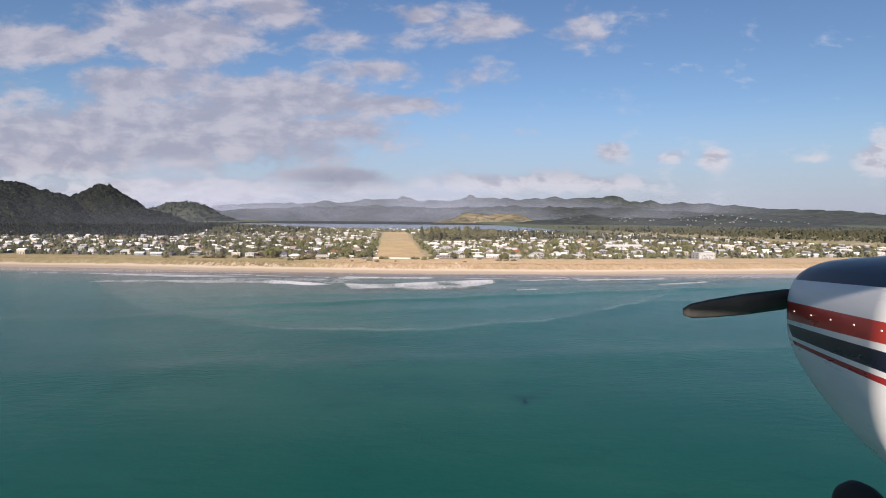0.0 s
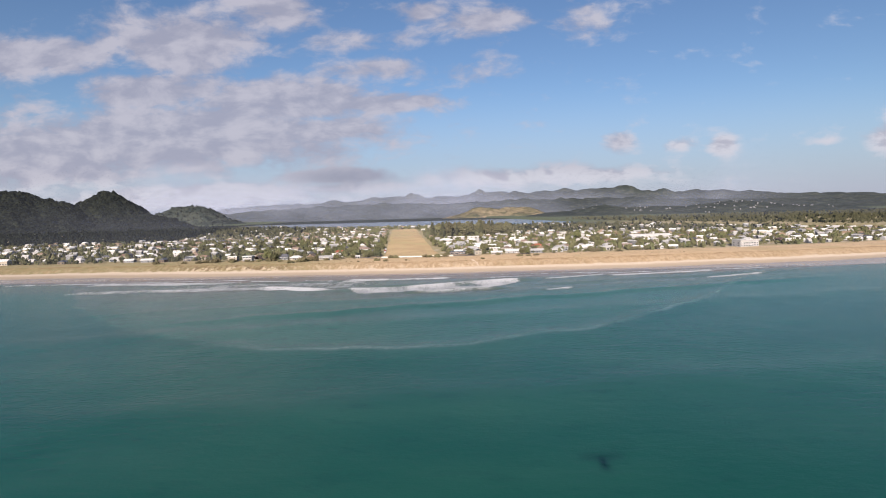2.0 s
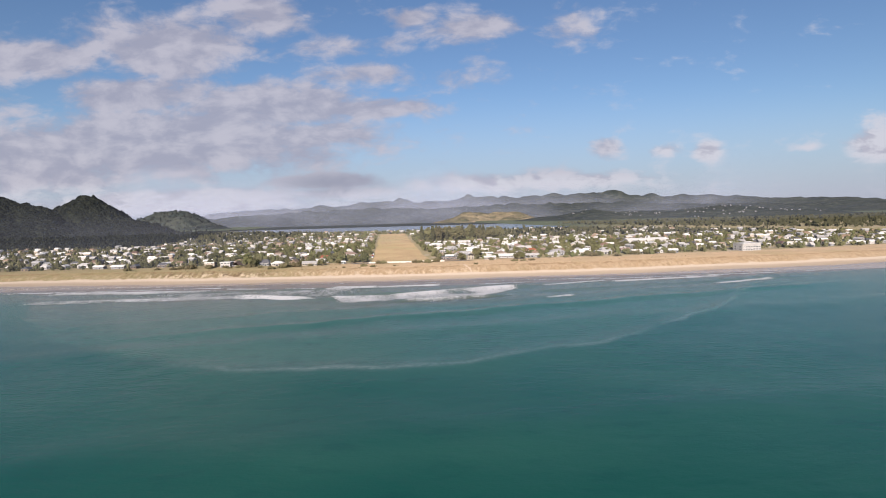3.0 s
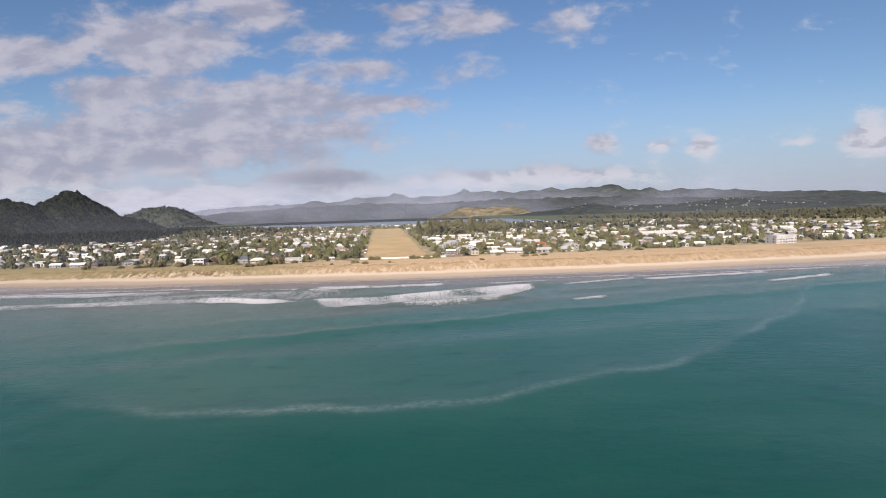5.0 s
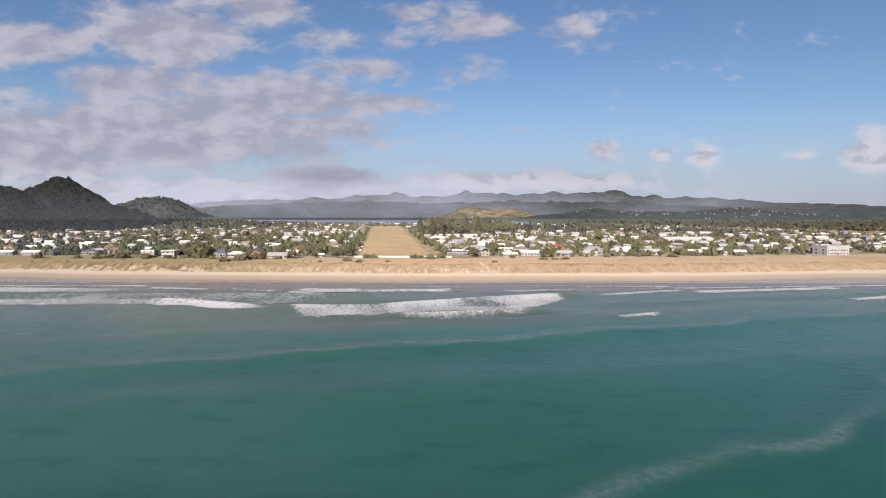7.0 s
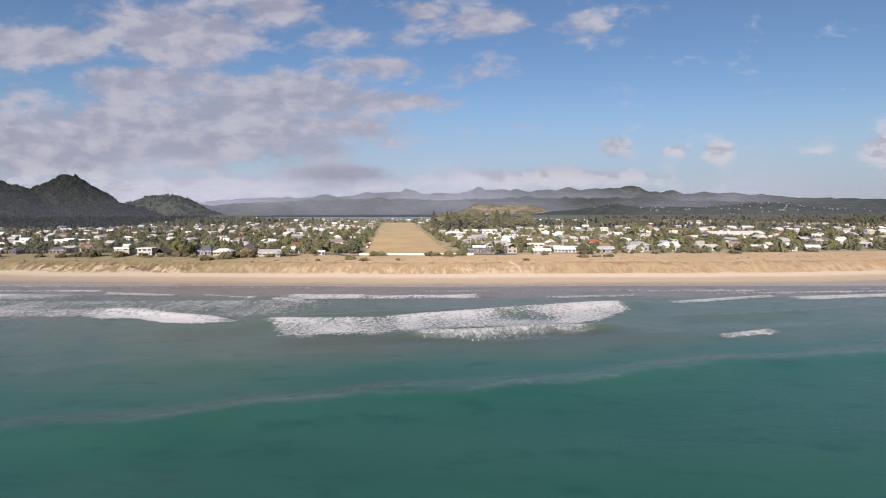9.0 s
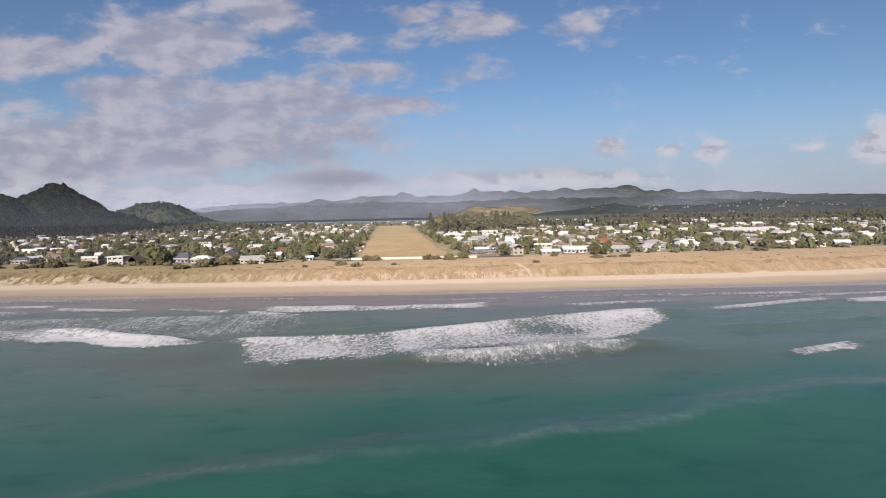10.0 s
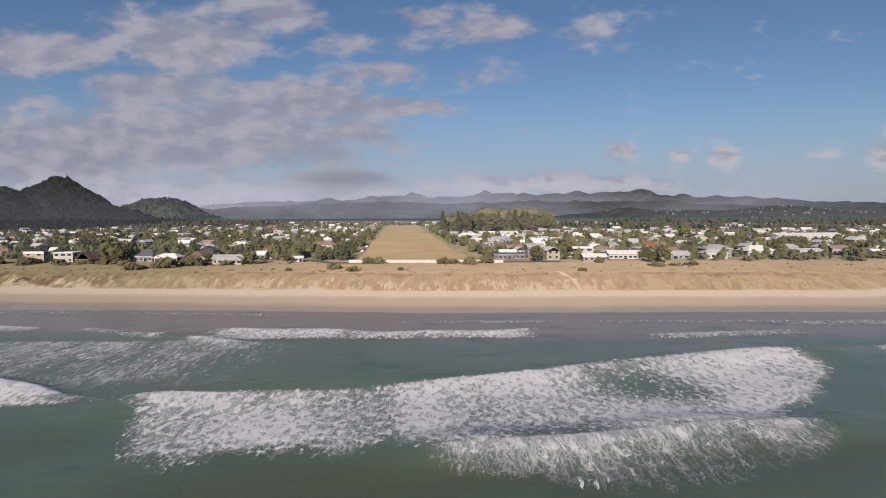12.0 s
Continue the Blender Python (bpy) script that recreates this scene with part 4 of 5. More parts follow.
# x, y, turn, width, depth, height, roof, rise, wall, roof colour, label, extras
NEAR = [
    (-244, 634, 4, 10, 9, 5.4, "flat", 0, "white wall", "pale roof", "white two-storey flat-roofed beach house with large windows", dict(windows=6, deck=True)),
    (-262, 636, 8, 10, 9, 5.0, "mono", 0.8, "cream wall", "pale roof", "cream two-storey beach house under a white roof", dict(windows=4, deck=True)),
    (-232, 633, 0, 7, 9, 2.2, "gable_front", 3.4, "brown wall", "brown roof", "brown timber A-frame beach house", dict(windows=3)),
    (-152, 626, 6, 16, 8, 3.0, "gable", 1.6, "cream wall", "grey roof", "cream weatherboard house with a projecting porch", dict(windows=6, wing=5.0, chimney=True)),
    (-171, 634, -5, 8, 9, 3.4, "gable_front", 2.8, "white wall", "brown roof", "white gable-fronted house with a brown roof", dict(windows=3)),
    (-189, 634, 2, 12, 8, 3.0, "hip", 1.6, "cream wall", "pale roof", "low cream house with a pale hipped roof", dict(windows=5)),
    (-178, 654, 10, 9, 8, 4.8, "gable_front", 2.4, "white wall", "dark roof", "tall white gabled house", dict(windows=4)),
    (-204, 640, 0, 10, 10, 3.2, "hip", 3.2, "grey wall", "dark roof", "grey house under a steep dark pyramid roof", dict(windows=4)),
    (-131, 729, 5, 21, 10, 3.2, "hip", 2.2, "white wall", "tan roof", "white house under a pinkish tan tiled roof", dict(windows=6)),
    (-6, 651, 1, 17, 8, 3.2, "flat", 0, "brown wall", "dark roof", "low dark timber house with a flat roof", dict(windows=7, deck=True)),
]
NEAR += [
    (-150, 690, 4, 14, 9, 3.0, "gable", 2.2, "brown wall", "red roof", "brown house with a dull red gabled roof", dict(windows=4)),
    (-170, 674, -8, 9, 8, 3.2, "gable_front", 3.0, "white wall", "brown roof", "white gabled house under a steep brown roof", dict(windows=3, chimney=True)),
    (58, 652, -3, 18, 8, 3.2, "gable", 1.5, "white wall", "pale roof", "long white house with a pale metal roof", dict(windows=7, deck=True)),
    (36, 668, 2, 16, 8, 5.2, "mono", 0.9, "white wall", "pale roof", "white two-storey house with a sloping pale roof", dict(windows=8)),
    (54, 682, -6, 14, 9, 3.4, "gable_front", 2.4, "cream wall", "tan roof", "cream house with a tan tiled gable", dict(windows=3)),
    (38, 640, 0, 12, 7, 2.8, "gable", 1.1, "cream wall", "pale roof", "small cream beach cottage with a pale roof", dict(windows=4)),
    (95, 714, 4, 13, 9, 3.2, "hip", 2.4, "cream wall", "red roof", "house with an orange red tiled roof", dict(windows=5, chimney=True)),
    (116, 668, 5, 15, 9, 4.8, "hip", 2.0, "grey wall", "grey roof", "grey two-storey house with a grey hipped roof", dict(windows=6)),
    (142, 672, 8, 17, 10, 3.4, "hip", 2.6, "white wall", "pale roof", "white house with a broad pale hipped roof", dict(windows=6)),
    (85, 652, 0, 15, 8, 3.0, "gable", 1.4, "grey wall", "grey roof", "low grey house with a grey metal roof", dict(windows=5)),
    (168, 668, 10, 18, 8, 3.2, "gable", 1.4, "white wall", "grey roof", "long white house with a grey roof", dict(windows=6)),
    (330, 668, 12, 24, 14, 8.0, "flat", 0, "white wall", "pale roof", "large white three-storey flat-roofed building", dict(windows=14)),
    (285, 845, 6, 62, 16, 4.2, "gable", 2.2, "white wall", "pale roof", "very long hall with a white roof", dict(windows=12)),
    (20, 910, 0, 18, 11, 4.0, "gable", 2.2, "cream wall", "pale roof", "large pale-roofed hall beside the trees", dict(windows=8)),
    (-24, 856, 0, 20, 10, 4.6, "hip", 2.0, "white wall", "pale roof", "white two-storey house with a pale roof", dict(windows=6)),
]
for k, (x, y, turn, w, d, h, roof, rise, wall, cover_mat, label, extra) in enumerate(NEAR):
    house(pose(x, y, 7.0, 0, 0, turn), w, d, h, roof, rise, M[wall], M[cover_mat], label, group=FRONT, seed=k, **extra)
    taken.append((x, y, max(w, d) * 0.5 + 1))

hut = house(pose(-119, 634, 7.0, 0, 0, 10), 4.2, 3.0, 2.4, "gable", 0.8, M["white wall"], M["pale roof"], "small white hut on the grass", windows=2, seed=90, kind_word="hut")
taken.append((-119, 634, 4))

STYLES = [
    (14, 9, 3.0, "gable", 1.5, "white wall", "pale roof", "white house with a pale metal roof among trees"),
    (17, 9, 3.0, "hip", 1.9, "white wall", "grey roof", "white house with a grey hipped roof among trees"),
    (13, 10, 5.2, "gable", 1.8, "cream wall", "pale roof", "two-storey cream house with a pale roof"),
    (16, 8, 3.0, "gable", 1.4, "grey wall", "pale roof", "grey house with a pale metal roof"),
    (12, 9, 3.2, "gable_front", 2.4, "white wall", "grey roof", "white gable-fronted house with a grey roof"),
    (18, 10, 3.0, "hip", 2.0, "cream wall", "brown roof", "cream house with a brown hipped roof"),
    (15, 9, 5.0, "mono", 1.0, "white wall", "pale roof", "white two-storey house with a sloping roof"),
    (14, 9, 3.0, "hip", 1.8, "brown wall", "dark roof", "brown timber house with a dark roof"),
    (15, 10, 3.0, "gable", 1.8, "cream wall", "tan roof", "cream house with a tan roof"),
    (13, 8, 5.2, "gable", 1.4, "grey wall", "grey roof", "grey two-storey house with a grey roof"),
]
protos = []
for k, (w, d, h, roof, rise, wall, cover_mat, label) in enumerate(STYLES):
    near_one = house(pose(0, 0, -400), w, d, h, roof, rise, M[wall], M[cover_mat], label, 4, True, seed=200 + k, group="houses of the town")
    far_one = house(pose(0, 0, -400), w, d, h, roof, rise, M[wall], M[cover_mat], label, 4, False, seed=200 + k, group="houses of the town")
    protos.append((near_one, far_one))

rng = random.Random(11)


def in_foothill_bush(x, y):
    """Bush running from the southern hills to the town's back, darkened for cloud shade."""
    return y > 1045 and x < -560 - 0.30 * (y - 1060)


PINES = (-55, 95, 1000, 1100)  # the stand of tall pines: x and y limits
spots = []
row_y = 642.0
while row_y < 1900:
    gap = 20 + 5 * rng.random()
    half = 40 + 0.88 * row_y
    x = -half
    while x < half:
        dense = -30 < x < 150 and row_y < 960
        x += rng.uniform(13, 22) if dense else rng.uniform(15, 27) if row_y < 1100 else rng.uniform(24, 46)
        y = row_y + (rng.uniform(-10, 10) if row_y > 670 else rng.uniform(2, 9)) + (max(0, x) ** 2) * 0.00022 + (0 if x < 0 else 4)
        if on_airstrip(x, y, 14) or (PINES[0] - 15 < x < PINES[1] + 15 and PINES[2] - 12 < y < PINES[3] + 20) or rng.random() < (0.18 if dense else 0.30 if x > -260 else 0.48):
            continue
        if y > float(town_edge(x)) - 60 or (y > 1150 and rng.random() < 0.3):
            continue
        if in_foothill_bush(x, y) and rng.random() < 0.93:
            continue
        if (x < -380 and y > 1120 and rng.random() < 0.75) or (x > 70 and y > 1030 and rng.random() < 0.7):
            continue
        spots.append((x, y))
    row_y += gap
count = 0
rest = []
for x, y in spots:
    dense = -30 < x < 150 and y < 960
    if not free(x, y, 5.5 if dense else 8.0):
        continue
    taken.append((x, y, 5.5 if dense else 7.0))
    k = rng.choices(range(len(STYLES)), (16, 8, 7, 13, 9, 7, 9, 7, 8, 6) if dense else (11, 11, 7, 10, 11, 11, 5, 13, 5, 10))[0]
    turn, size = rng.choice((0, 0, 0, 90, -90, 180)) + rng.uniform(-22, 22), rng.uniform(0.52, 0.82)
    m = pose(x, y, 7.0, 0, 0, turn) @ Matrix.Diagonal((size, size, rng.uniform(0.9, 1.1), 1))
    if count < 300 and y < 960 and -520 < x < 420:
        count += 1
        copy_thing(protos[k][0 if y < 760 else 1], m)
    else:
        rest.append((m, k))
for pair in protos:
    for ob in pair:
        for o in (*ob.children_recursive, ob):
            bpy.data.objects.remove(o)

# the houses beyond, too many and far to tell apart
by_mat = {}
for m, k in rest:
    w, d, h, roof, rise, wall, cover_mat, _ = STYLES[k]
    body = by_mat.setdefault(wall, Geo())
    g = Geo().box(-w / 2, w / 2, -d / 2, d / 2, -0.3, h)
    body.add([m @ Vector(p) for p in g.v], g.f)
    g = Geo().box(-w / 2 - 0.4, w / 2 + 0.4, -d / 2 - 0.5, d / 2 + 0.5, h, h + 0.25) if roof in ("flat", "mono") else gable_roof(w, d, rise, 0.5, ridge=0.5 if roof == "hip" else 1.0, base=h)
    by_mat.setdefault(cover_mat, Geo()).add([m @ Vector(p) for p in g.v], g.f)
    panes = by_mat.setdefault("glass", Geo())
    for i in range(3):
        cx = -w / 2 + w * (i + 0.5) / 3
        g = Geo().box(cx - 1, cx + 1, -d / 2 - 0.05, -d / 2 + 0.05, 0.9, 2.2)
        panes.add([m @ Vector(p) for p in g.v], g.f)
far_town = thing("far_houses", pose(0, 0, 0), "many pale-roofed houses among trees on the flat", "houses")
far_town["kind"] = "stuff"
for key, g in by_mat.items():
    part(key.replace(" ", "_") + "s", g, M[key], far_town)["kind"] = "stuff"

# ---------------------------------------------------------------- trees


def clump(rng, c, r, squash=0.8, cut=True):
    """One ragged ball of leaves: a jittered octahedron cut once."""
    base = [(1, 0, 0), (-1, 0, 0), (0, 1, 0), (0, -1, 0), (0, 0, 1), (0, 0, -1)]
    tris = [(0, 2, 4), (2, 1, 4), (1, 3, 4), (3, 0, 4), (2, 0, 5), (1, 2, 5), (3, 1, 5), (0, 3, 5)]
    pts, faces, mid = [Vector(b) for b in base], [], {}

    def half(i, j):
        key = (min(i, j), max(i, j))
        if key not in mid:
            mid[key] = len(pts)
            pts.append((pts[i] + pts[j]).normalized())
        return mid[key]

    if not cut:
        faces = list(tris)
    for a, b, d in tris if cut else ():
        ab, bd, da = half(a, b), half(b, d), half(d, a)
        faces += [(a, ab, da), (ab, b, bd), (da, bd, d), (ab, bd, da)]
    spin = Euler((rng.uniform(0, 6), rng.uniform(0, 6), rng.uniform(0, 6))).to_matrix()
    out = []
    for p in pts:
        q = spin @ p * r * rng.uniform(0.62, 1.28)
        out.append((c[0] + q.x, c[1] + q.y, c[2] + q.z * squash))
    return out, faces


def tree_meshes(seed, height, spread_r, trunk_h, shape, clumps, clump_r):
    """Trunk with limbs, and a crown of many leaf clumps with gaps."""
    rng = random.Random(seed)
    t, c = Geo(), Geo()
    lean = Vector((rng.uniform(-0.05, 0.05), rng.uniform(-0.05, 0.05), 1))
    top = lean * (height * 0.8)
    r0 = height * 0.028 + 0.08
    t.tube((0, 0, -0.4), lean * (height * 0.4), r0, r0 * 0.6)
    t.tube(lean * (height * 0.4), top, r0 * 0.6, r0 * 0.12)
    limbs = []
    for i in range(9):
        z = trunk_h + (height * 0.72 - trunk_h) * rng.random()
        a = rng.uniform(0, 6.28)
        reach = spread_r * (0.75 if shape == "round" else max(0.2, 1 - z / height)) * rng.uniform(0.6, 1)
        end = lean * z + Vector((math.cos(a) * reach, math.sin(a) * reach, reach * 0.45))
        t.tube(lean * z, end, r0 * 0.35, r0 * 0.08, 5)
        limbs.append(end)
    # the dense inner foliage
    mid_z, deep = (0.42, 0.30) if shape == "bush" else (0.36, 0.22) if shape == "cone" else (0.58, 0.19)
    for i in range(12):
        a, q = i * 2.4, spread_r * (0.05 if i == 0 else 0.15 + 0.035 * i if shape != "cone" else 0.12)
        c.add(*clump(rng, (math.cos(a) * q, math.sin(a) * q, height * (mid_z + rng.uniform(-0.14, 0.16))), height * deep * 0.9 if shape != "cone" else spread_r * 0.55, 0.8 if shape != "bush" else 0.75, True))
    for i in range(clumps):
        f = rng.random()
        if shape == "round":
            e = limbs[i % len(limbs)] if i < clumps * 0.45 else None
            if e is not None:
                p = e + Vector((rng.gauss(0, 1), rng.gauss(0, 1), rng.gauss(0, 0.7))) * spread_r * 0.22
            else:
                a, q = rng.uniform(0, 6.28), math.sqrt(rng.random())
                z = trunk_h + (height - trunk_h) * rng.random() ** 0.8
                k = math.sqrt(max(0.05, 1 - ((z - trunk_h) / (height - trunk_h) * 1.5 - 0.5) ** 2))
                p = lean * z + Vector((math.cos(a), math.sin(a), 0)) * spread_r * q * k
        elif shape == "cone":
            z = trunk_h + (height - trunk_h) * f
            a, q = rng.uniform(0, 6.28), rng.uniform(0.35, 1.0)
            p = lean * z + Vector((math.cos(a), math.sin(a), 0)) * spread_r * q * (1 - f) ** 0.75
        else:
            a, q = rng.uniform(0, 6.28), math.sqrt(rng.random())
            p = Vector((math.cos(a) * spread_r * q, math.sin(a) * spread_r * q, height * (0.12 + 0.75 * rng.random() * math.sqrt(max(0, 1 - q * q)))))
        size = clump_r * rng.uniform(0.55, 1.15)
        c.add(*clump(rng, p, size * 0.9, 0.8, i % 3 == 0))
        for j in range(2):  # loose sprays of leaves round the clump
            d = Vector((rng.gauss(0, 1), rng.gauss(0, 1), rng.gauss(0.2, 0.8))).normalized()
            q = Vector(p) + d * size * rng.uniform(0.8, 1.2)
            c.add(*clump(rng, q, size * rng.uniform(0.18, 0.40), 0.6, False))
    return t.mesh("trunk", True), c.mesh("crown", False)


KINDS = {  # height, spread, bare trunk, shape, clumps, clump size, leaf
    "broadleaf": (8.0, 4.6, 1.8, "round", 70, 1.05, "leaf mid"),
    "dark_broadleaf": (9.0, 5.4, 1.6, "round", 80, 1.15, "leaf dark"),
    "light_tree": (10.0, 4.6, 2.2, "round", 70, 1.05, "leaf light"),
    "pine": (22.0, 5.0, 3.5, "cone", 95, 1.5, "leaf dark"),
    "gum": (21.0, 7.5, 3.0, "round", 120, 1.7, "leaf mid"),
    "shrub": (3.4, 3.3, 0.3, "bush", 46, 0.85, "leaf scrub"),
    "scrub": (2.2, 2.8, 0.2, "bush", 40, 0.7, "leaf scrub"),
}
WORDS = {
    "broadleaf": "green broadleaf tree between houses", "dark_broadleaf": "spreading dark green tree between houses", "light_tree": "light green feathery tree between houses",
    "pine": "tall dark green pine in a stand", "gum": "tall olive green round-topped tree in a dense stand", "shrub": "rounded green shrub at the edge of the dune", "scrub": "low olive scrub on dry dune grass",
}
stock = {k: [tree_meshes(31 * i + len(k), *v[:6]) for i in range(3)] for k, v in KINDS.items()}
tree_count = 0


def tree(kind, x, y, size=1.0, z=7.0, label="", wide=1.0):
    global tree_count
    tree_count += 1
    rng = random.Random(tree_count * 7 + 3)
    trunk, crown = stock[kind][rng.randrange(3)]
    word = "shrub" if kind in ("shrub", "scrub") else ("pine_tree" if kind == "pine" else "tree")
    m = pose(x, y, z, 0, 0, rng.uniform(0, 360)) @ Matrix.Diagonal((size * wide, size * wide, size * rng.uniform(0.88, 1.12), 1))
    top = thing(word, m, label or WORDS[kind], "shrub" if word == "shrub" else "tree", "shrubs of the dune" if word == "shrub" else "trees of the town")
    part("trunk", trunk, M["bark"], top)
    part("crown", crown, M[KINDS[kind][6]], top)
    return top


for x, y, kind, size in [(-221, 634, "light_tree", 1.35), (-216, 637, "broadleaf", 1.2), (-212, 630, "dark_broadleaf", 0.9), (7, 634, "broadleaf", 1.0), (26, 654, "broadleaf", 1.35), (-123, 628, "broadleaf", 0.62),
                         (-99, 642, "dark_broadleaf", 0.95), (-106, 646, "broadleaf", 0.8), (72, 630, "light_tree", 0.75), (66, 632, "broadleaf", 0.7), (-162, 623, "broadleaf", 0.6), (-139, 619, "broadleaf", 0.85),
                         (177, 846, "light_tree", 1.4), (-127, 644, "shrub", 1.3), (-283, 1210, "pine", 0.9), (-270, 1216, "pine", 0.75)]:
    tree(kind, x, y, size)
    taken.append((x, y, 4))
SHRUBS = [(-183, 593, "shrub", 1.15, 0.95), (-173, 602, "shrub", 1.75, 0.95), (-165, 613, "shrub", 1.9, 0.95), (-150, 616, "shrub", 1.0, 0.9), (-214, 622, "shrub", 1.5, 1.1), (-226, 621, "shrub", 1.0, 1.2), (-240, 622, "shrub", 0.9, 1.2), (-258, 624, "shrub", 1.3, 1.1), (-276, 622, "shrub", 1.5, 1.1), (-286, 620, "shrub", 1.2, 1.2), (-166, 624, "scrub", 1.1, 0.9), (-91, 597, "scrub", 1.35, 1.0), (-81, 588, "scrub", 1.1, 1.0), (-80, 626, "shrub", 1.15, 1.0), (-75, 625, "shrub", 1.1, 1.0),
                               (-28, 621, "shrub", 1.25, 0.95), (-42, 626, "shrub", 1.2, 0.9), (-37, 625, "scrub", 1.5, 0.9), (39, 631, "shrub", 1.0, 0.8), (-20, 628, "shrub", 1.3, 0.9), (61, 611, "scrub", 1.0, 1.5), (70, 613, "scrub", 0.9, 1.4), (79, 616, "scrub", 0.9, 1.3)]
SHRUBS += [(-60, 592, "scrub", 0.6, 0.9), (-110, 590, "scrub", 0.6, 1.0), (20, 588, "scrub", 0.7, 1.2), (-200, 612, "shrub", 0.9, 1.0), (-232, 614, "scrub", 0.9, 1.2), (-255, 616, "shrub", 0.8, 1.0), (-182, 600, "scrub", 0.8, 1.0), (120, 640, "shrub", 1.0, 1.0),
                               (150, 645, "shrub", 1.3, 1.2), (175, 640, "scrub", 1.3, 1.2), (200, 655, "shrub", 1.6, 1.2), (215, 660, "shrub", 1.4, 1.2), (240, 655, "scrub", 1.4, 1.3), (-290, 612, "shrub", 1.0, 1.0), (-310, 618, "scrub", 1.2, 1.0), (-340, 616, "shrub", 1.2, 1.0)]
for x, y, kind, size, wide in SHRUBS:
    tree(kind, x, y, size, float(land_height(np.array(float(x)), np.array(float(y)))) - 0.05, wide=wide)
rng = random.Random(5)
for i in range(46):
    x, y = rng.uniform(PINES[0], PINES[1]), rng.uniform(PINES[2], PINES[3])
    tree("pine" if rng.random() < 0.35 else "gum", x, y, rng.uniform(0.9, 1.25))
placed, tries = 0, 0
while placed < 280 and tries < 14000:
    tries += 1
    y = 636 + 330 * rng.random() ** 1.6
    x = rng.uniform(-1, 1) * (230 + 0.55 * (y - 600)) - 30
    if on_airstrip(x, y, 6) or y < 634 + (max(0, x) ** 2) * 0.00022 or not free(x, y, 0.5):
        continue
    if -30 < x < 110 and rng.random() < 0.45:
        continue
    placed += 1
    taken.append((x, y, 1.5))
    kind = rng.choices(("broadleaf", "dark_broadleaf", "light_tree", "shrub", "pine"), (36, 24, 18, 18, 3))[0]
    tree(kind, x, y, rng.uniform(0.40, 0.88) * (0.6 if kind == "pine" else 1))


def wood(name, label, spots, leaf, size, count, seed):
    """Many far trees in one mesh: trunks are lost to sight, crowns are groups of leaf clumps."""
    r = random.Random(seed)
    shapes = []
    for i in range(6):
        g = Geo()
        g.add(*clump(r, (0, 0, 0.85), 0.86, 0.9, False))
        for j in range(count):
            a, q = r.uniform(0, 6.28), math.sqrt(r.random())
            z = r.random()
            k = math.sqrt(max(0.08, 1 - (z * 1.4 - 0.45) ** 2))
            g.add(*clump(r, (math.cos(a) * q * k * 0.85, math.sin(a) * q * k * 0.85, 0.25 + 1.35 * z), 0.46 * r.uniform(0.5, 1.2), 0.8, False))
        shapes.append((np.array(g.v), np.array(g.f)))
    vs, fs, k = [], [], 0
    for x, y, z, s, tall in spots:
        v, f = shapes[r.randrange(6)]
        a = r.uniform(0, 6.28)
        ca, sa = math.cos(a) * s, math.sin(a) * s
        vs.append(np.stack([x + v[:, 0] * ca - v[:, 1] * sa, y + v[:, 0] * sa + v[:, 1] * ca, z + v[:, 2] * s * tall], -1))
        fs.append(f + k)
        k += len(v)
    made(name, sheet_mesh(name, np.concatenate(vs), np.concatenate(fs), None, False), M[leaf], label=label, category="trees", kind="stuff")


for leaf, number in (("leaf dark", 190), ("leaf mid", 260), ("leaf light", 120)):
    spots, tries = [], 0
    while len(spots) < number and tries < 6000:
        tries += 1
        y = 640 + 360 * rng.random()
        x = rng.uniform(-1, 1) * (240 + 0.8 * (y - 600)) - 20
        if not on_airstrip(x, y, 6) and free(x, y, 0.2) and y > 640 + (max(0, x) ** 2) * 0.00022:
            s = rng.uniform(1.6, 3.2) * (1.2 if x < -60 else 1.0)
            spots.append((x, y, 7.0 - 0.2 * s, s, rng.uniform(0.9, 1.4)))
            taken.append((x, y, 1.5))
    wood("garden_trees", "rounded garden trees packed between the houses", spots, leaf, 1, 26, 55 + number)

sets = {"leaf dark": [], "leaf mid": [], "leaf light": [], "bush shaded": []}
for i in range(18600):
    y = 645 + 1400 * rng.random() ** 1.1
    half = 45 + 0.89 * y
    x = rng.uniform(-half, half)
    bank = float(town_edge(x))
    if on_airstrip(x, y, 5) or y < 640 + (max(0, x) ** 2) * 0.00022 or (y < 1000 and not free(x, y, -1.5)) or bank - 25 < y < float(far_bank(x)) + 25:
        continue
    s = rng.uniform(1.3, 3.5) * (1.0 if y < 1300 else 1.2)
    # back of the town: darker crowns, cloud shade put into their colour
    deep = (x > 70 and y > 1040) or (x < -400 and y > 1150)
    if deep:
        s *= 1.15
    if y > 1500 and -600 < x < 200:
        s *= 0.75
    # large crowns in the darkened bush colour, standing in for cloud shade
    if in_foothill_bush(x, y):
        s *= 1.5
        sets["bush shaded"].append((x, y, 7.0 - 0.25 * s, s, rng.uniform(0.9, 1.5)))
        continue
    # the southern side gets darker leaves too, imitating cloud shade by colour
    sets["bush shaded" if deep and rng.random() < 0.22 else "leaf dark" if deep else rng.choices(("leaf dark", "leaf mid", "leaf light"), (26, 50, 24) if x > -260 else (55, 37, 8))[0]].append((x, y, 7.0 - 0.25 * s, s, rng.uniform(0.9, 1.6)))
